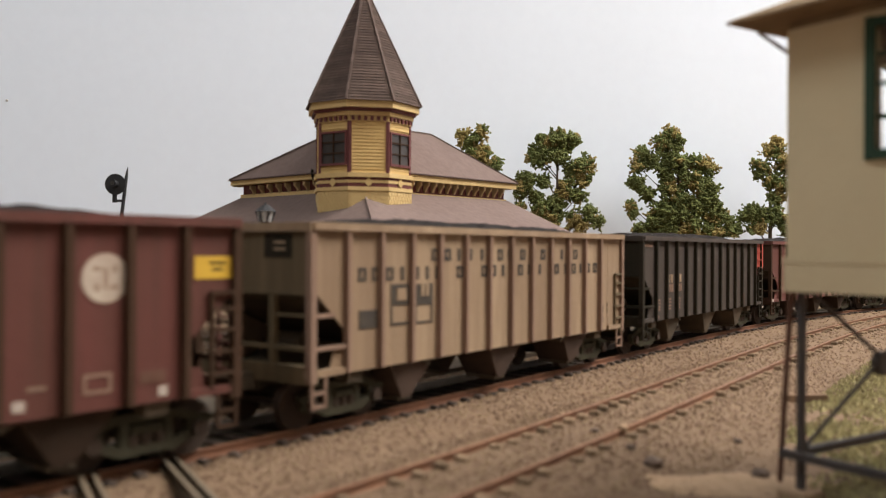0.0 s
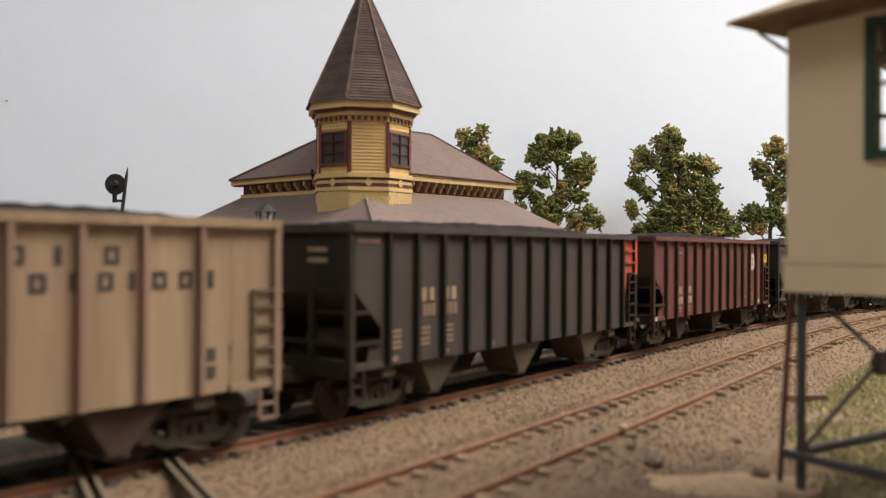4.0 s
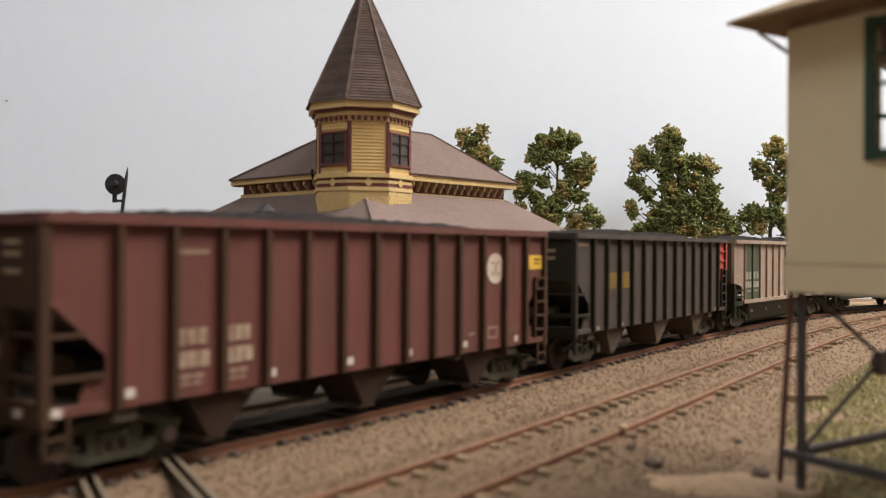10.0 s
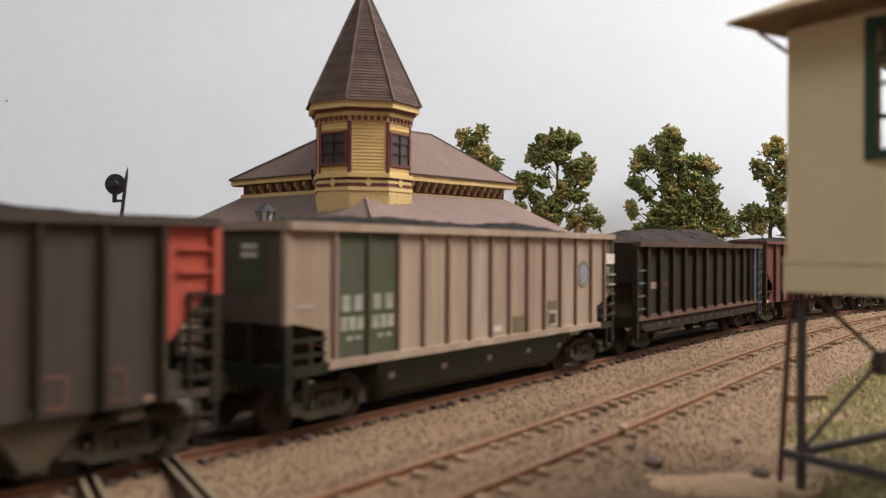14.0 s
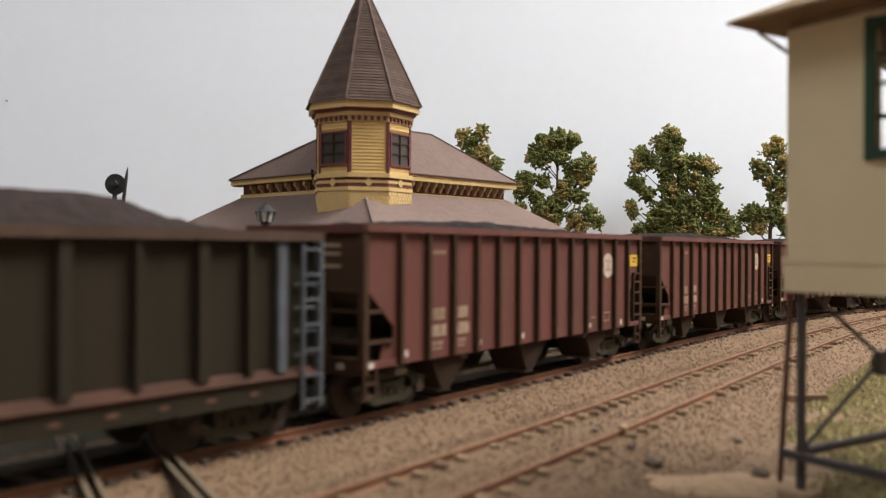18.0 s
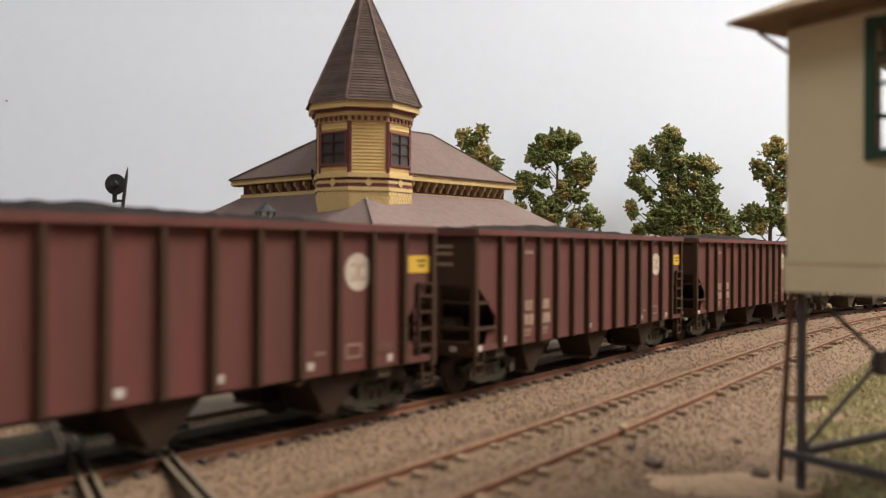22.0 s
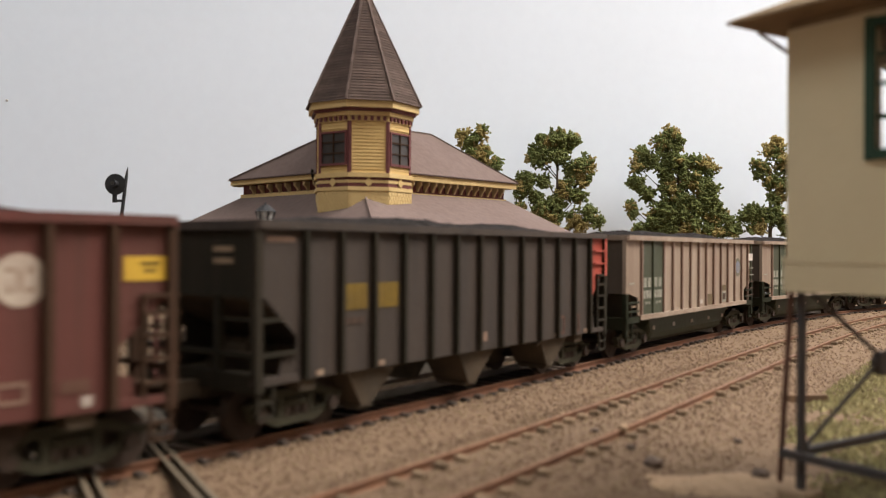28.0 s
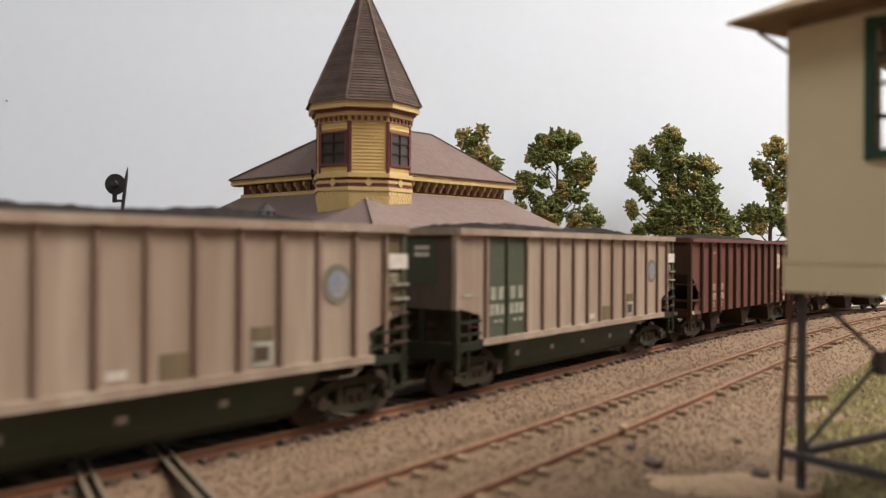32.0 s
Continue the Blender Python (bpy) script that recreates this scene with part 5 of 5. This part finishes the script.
bearing_tree([(1183, 236, 13, 0.5), (1168, 252, 13, 0.4), (1194, 256, 14, 0.4), (1135, 268, 10, 0.3), (1126, 292, 12, 0.3), (1150, 288, 14, 0.2), (1180, 286, 20, 0.2), (1206, 288, 15, 0.3), (1232, 288, 12, 0.6), (1252, 296, 13, 0.7), (1124, 322, 13, 0.2), (1145, 344, 13, 0.1), (1117, 364, 6, 0.1), (1120, 378, 6, 0.1), (1182, 334, 12, 0.2), (1195, 340, 20, 0.3), (1234, 326, 17, 0.5), (1256, 330, 12, 0.4), (1172, 372, 18, 0.2), (1198, 382, 22, 0.3), (1234, 366, 20, 0.4), (1262, 372, 15, 0.4), (1152, 398, 15, 0.3), (1280, 388, 15, 0.5), (1225, 402, 20, 0.5), (1130, 408, 10, 0.3), (1302, 404, 8, 0.4), (1258, 404, 16, 0.7), (1216, 312, 18, 0.3), (1208, 362, 20, 0.2), (1180, 404, 18, 0.4), (1250, 352, 15, 0.4), (1180, 312, 14, 0.2), (1290, 406, 12, 0.5)], 13, "tall dark green foam foliage tree")
bearing_tree([(1375, 254, 11, 0.7), (1361, 266, 11, 0.5), (1339, 289, 7, 0.4), (1352, 294, 8, 0.4), (1386, 284, 14, 0.6), (1366, 318, 14, 0.4), (1386, 326, 14, 0.5), (1374, 352, 12, 0.4), (1344, 306, 6, 0.2), (1330, 374, 13, 0.2), (1346, 380, 16, 0.3), (1318, 384, 9, 0.2), (1376, 384, 14, 0.4), (1392, 402, 12, 0.3), (1338, 402, 13, 0.3), (1402, 300, 13, 0.3)], 14, "dark green foam foliage tree")


# ---- loose ballast, dirt and grass ----
def heights(xs, ys):
    """Bed heights and distances to the nearest track for many places at once."""
    out = [bed_height(a, b) for a, b in zip(xs, ys)]
    return np.array([o[0] for o in out]), np.array([o[1] for o in out])


def stones():
    rng = np.random.default_rng(5)
    oct_v = np.array([(1, 0, 0), (-1, 0, 0), (0, 1, 0), (0, -1, 0), (0, 0, 1), (0, 0, -1)], float)
    oct_f = np.array([(0, 2, 4), (2, 1, 4), (1, 3, 4), (3, 0, 4), (2, 0, 5), (1, 2, 5), (3, 1, 5), (0, 3, 5)])
    vs = []
    for y_lo, y_hi, count, size in ((9.5, 18, 26000, 0.036), (18, 30, 34000, 0.042), (30, 60, 26000, 0.058)):
        y = rng.uniform(y_lo, y_hi, count)
        x = rng.uniform(-0.55, 0.55, count) * y
        z, d = heights(x, y)
        keep = (np.abs(d - 0.755) > 0.09) & ((x - np.interp(y, SIDE.y[:230], SIDE.x[:230]) < 3.5) | (rng.random(count) > 0.7))
        x, y, z = x[keep], y[keep], z[keep] + rng.uniform(-0.015, 0.010, int(keep.sum()))
        e = size * rng.uniform(0.5, 1.4, (len(x), 6, 3)) * rng.uniform(0.7, 1.35, (len(x), 1, 1)) * (1, 1, 0.75)
        vs.append((oct_v * e + np.stack([x, y, z], 1)[:, None, :]).reshape(-1, 3) * K)
    vs = np.concatenate(vs)
    fs = (oct_f[None] + 6 * np.arange(len(vs) // 6)[:, None, None]).reshape(-1, 3)
    me = bpy.data.meshes.new("ballast_stones")
    me.from_pydata(vs.tolist(), [], fs.tolist())
    me.materials.append(M["stone"])
    return tagged(new("ballast_stones", me), "brown grey crushed ballast stones", "ballast", kind="stuff")


stones()


def dirt_patch(name, cx, cy, rx, ry, high, seed):
    bm = bmesh.new()
    mid = bm.verts.new((cx, cy, bed_height(cx, cy)[0] + high))
    rings = []
    for k in range(1, 9):
        ring = []
        for i in range(40):
            a = i * math.pi / 20
            f = k / 8 * (1 + 0.25 * noise.noise(Vector((math.cos(a) * 1.5, math.sin(a) * 1.5, seed))))
            x, y = cx + rx * f * math.cos(a), cy + ry * f * math.sin(a)
            ring.append(bm.verts.new((x, y, bed_height(x, y)[0] + high * (1 - (k / 8) ** 2) + 0.02 * noise.noise(Vector((x * 3, y * 3, 1))) - 0.03 * (k == 8))))
        rings.append(ring)
    for i in range(40):
        bm.faces.new((mid, rings[0][i], rings[0][(i + 1) % 40]))
        for a, b in zip(rings, rings[1:]):
            bm.faces.new((a[i], b[i], b[(i + 1) % 40], a[(i + 1) % 40]))
    for f in bm.faces:
        f.smooth = True
    return tagged(part(name, bm, "dirt"), "pale sandy bare dirt patch", "dirt", kind="structure")


dirt_patch("dirt_patch", 4.7, 13.75, 1.7, 0.75, 0.05, 3)
timber = thing("timber", 8.85, 21.2, GROUND_Z, 4, "short weathered brown timber lying on the ground", "timber")
part("beam", soft_box(-0.52, 0.52, -0.1, 0.1, -0.06, 0.14, 0.02), "wood", timber)


def rock(x, y, z, r, material, seed, label):
    rng = random.Random(seed)
    bm = bmesh.new()
    bmesh.ops.create_icosphere(bm, subdivisions=2, radius=r)
    for v in bm.verts:
        v.co = v.co * (1 + 0.35 * noise.noise(v.co * (1.6 / r) + Vector((seed, 0, 0))))
        v.co.z *= 0.65
    ob = part("rock", bm, material)
    ob.location = (x * K, y * K, (z + 0.35 * r) * K)
    return tagged(ob, label, "rock")


px, py, pth = SIDE.at(5.6)
rock(px + 0.755 * math.sin(pth), py - 0.755 * math.cos(pth), -0.03, 0.12, "dirt", 3, "small pale stone lying on the siding rail")
for x, y, r, sd in ((3.55, 14.6, 0.16, 4), (5.2, 14.2, 0.15, 5), (3.3, 15.2, 0.09, 6), (2.9, 16.5, 0.08, 7), (2.2, 17.6, 0.08, 8), (5.7, 16.8, 0.1, 9)):
    rock(x, y, bed_height(x, y)[0], r, "tie_dark", sd, "dark brown stone on the dirt")


def grass():
    rng = np.random.default_rng(8)
    vs, fs, n = [], [], 0
    for x, y in np.stack([rng.uniform(4, 30, 60000), rng.uniform(10.5, 46, 60000)], 1):
        if x > 0.55 * y or x < 0.40 * y:
            continue
        d = bed_height(x, y)[1]
        edge = (x / y - 0.43) * 12 + 1.4 * noise.noise(Vector((x * 0.35, y * 0.35, 9))) - max(0.0, (y - 30) / 8)
        if d < 2.6 or edge < rng.uniform(-0.15, 0.5):
            continue
        if len(fs) > 42000:
            break
        z = bed_height(x, y)[0]
        for k in range(3):
            a, h, r = rng.uniform(0, 6.28), rng.uniform(0.04, 0.13), rng.uniform(0.03, 0.07)
            ox, oy = rng.uniform(-0.08, 0.08, 2)
            for b in (0.0, 2.1, 4.2):
                vs.append(((x + ox + r * math.cos(a + b)) * K, (y + oy + r * math.sin(a + b)) * K, (z - 0.01) * K))
            vs.append(((x + ox + rng.uniform(-0.04, 0.04)) * K, (y + oy) * K, (z + h) * K))
            fs += [(n, n + 1, n + 3), (n + 1, n + 2, n + 3), (n + 2, n, n + 3)]
            n += 4
    me = bpy.data.meshes.new("grass_flock")
    me.from_pydata(vs, [], fs)
    me.materials.append(M["grass"])
    return tagged(new("grass_flock", me), "olive green grass flock in patches", "grass", kind="stuff")


grass()


# ---- what moves ----
def motions():
    ticks = np.arange(65) * 0.5
    for car, at in zip(TRAIN, PLACE):
        walk(car, [(i * 0.5, car_pose(at - GONE[i])) for i in range(65)])
    # wheels roll without slipping, a row for every 0.55 m of way
    marks = [0.0]
    for g in np.arange(GONE[0] + 0.55, GONE[-1], 0.55):
        t = round(float(np.interp(g, GONE, ticks)) * FPS) / FPS
        if t > marks[-1] + 0.02:
            marks.append(t)
    marks[-1] = 32.0
    turn = [-math.degrees((float(np.interp(t, ticks, GONE)) - GONE[0]) / 0.457) for t in marks]
    for car in TRAIN:
        for w in car.children_recursive:
            if w.name.startswith("wheelset"):
                x, y, z = w.location
                walk(w, [(t, pose(x, y, z, 0, a, 0)) for t, a in zip(marks, turn)])


motions()
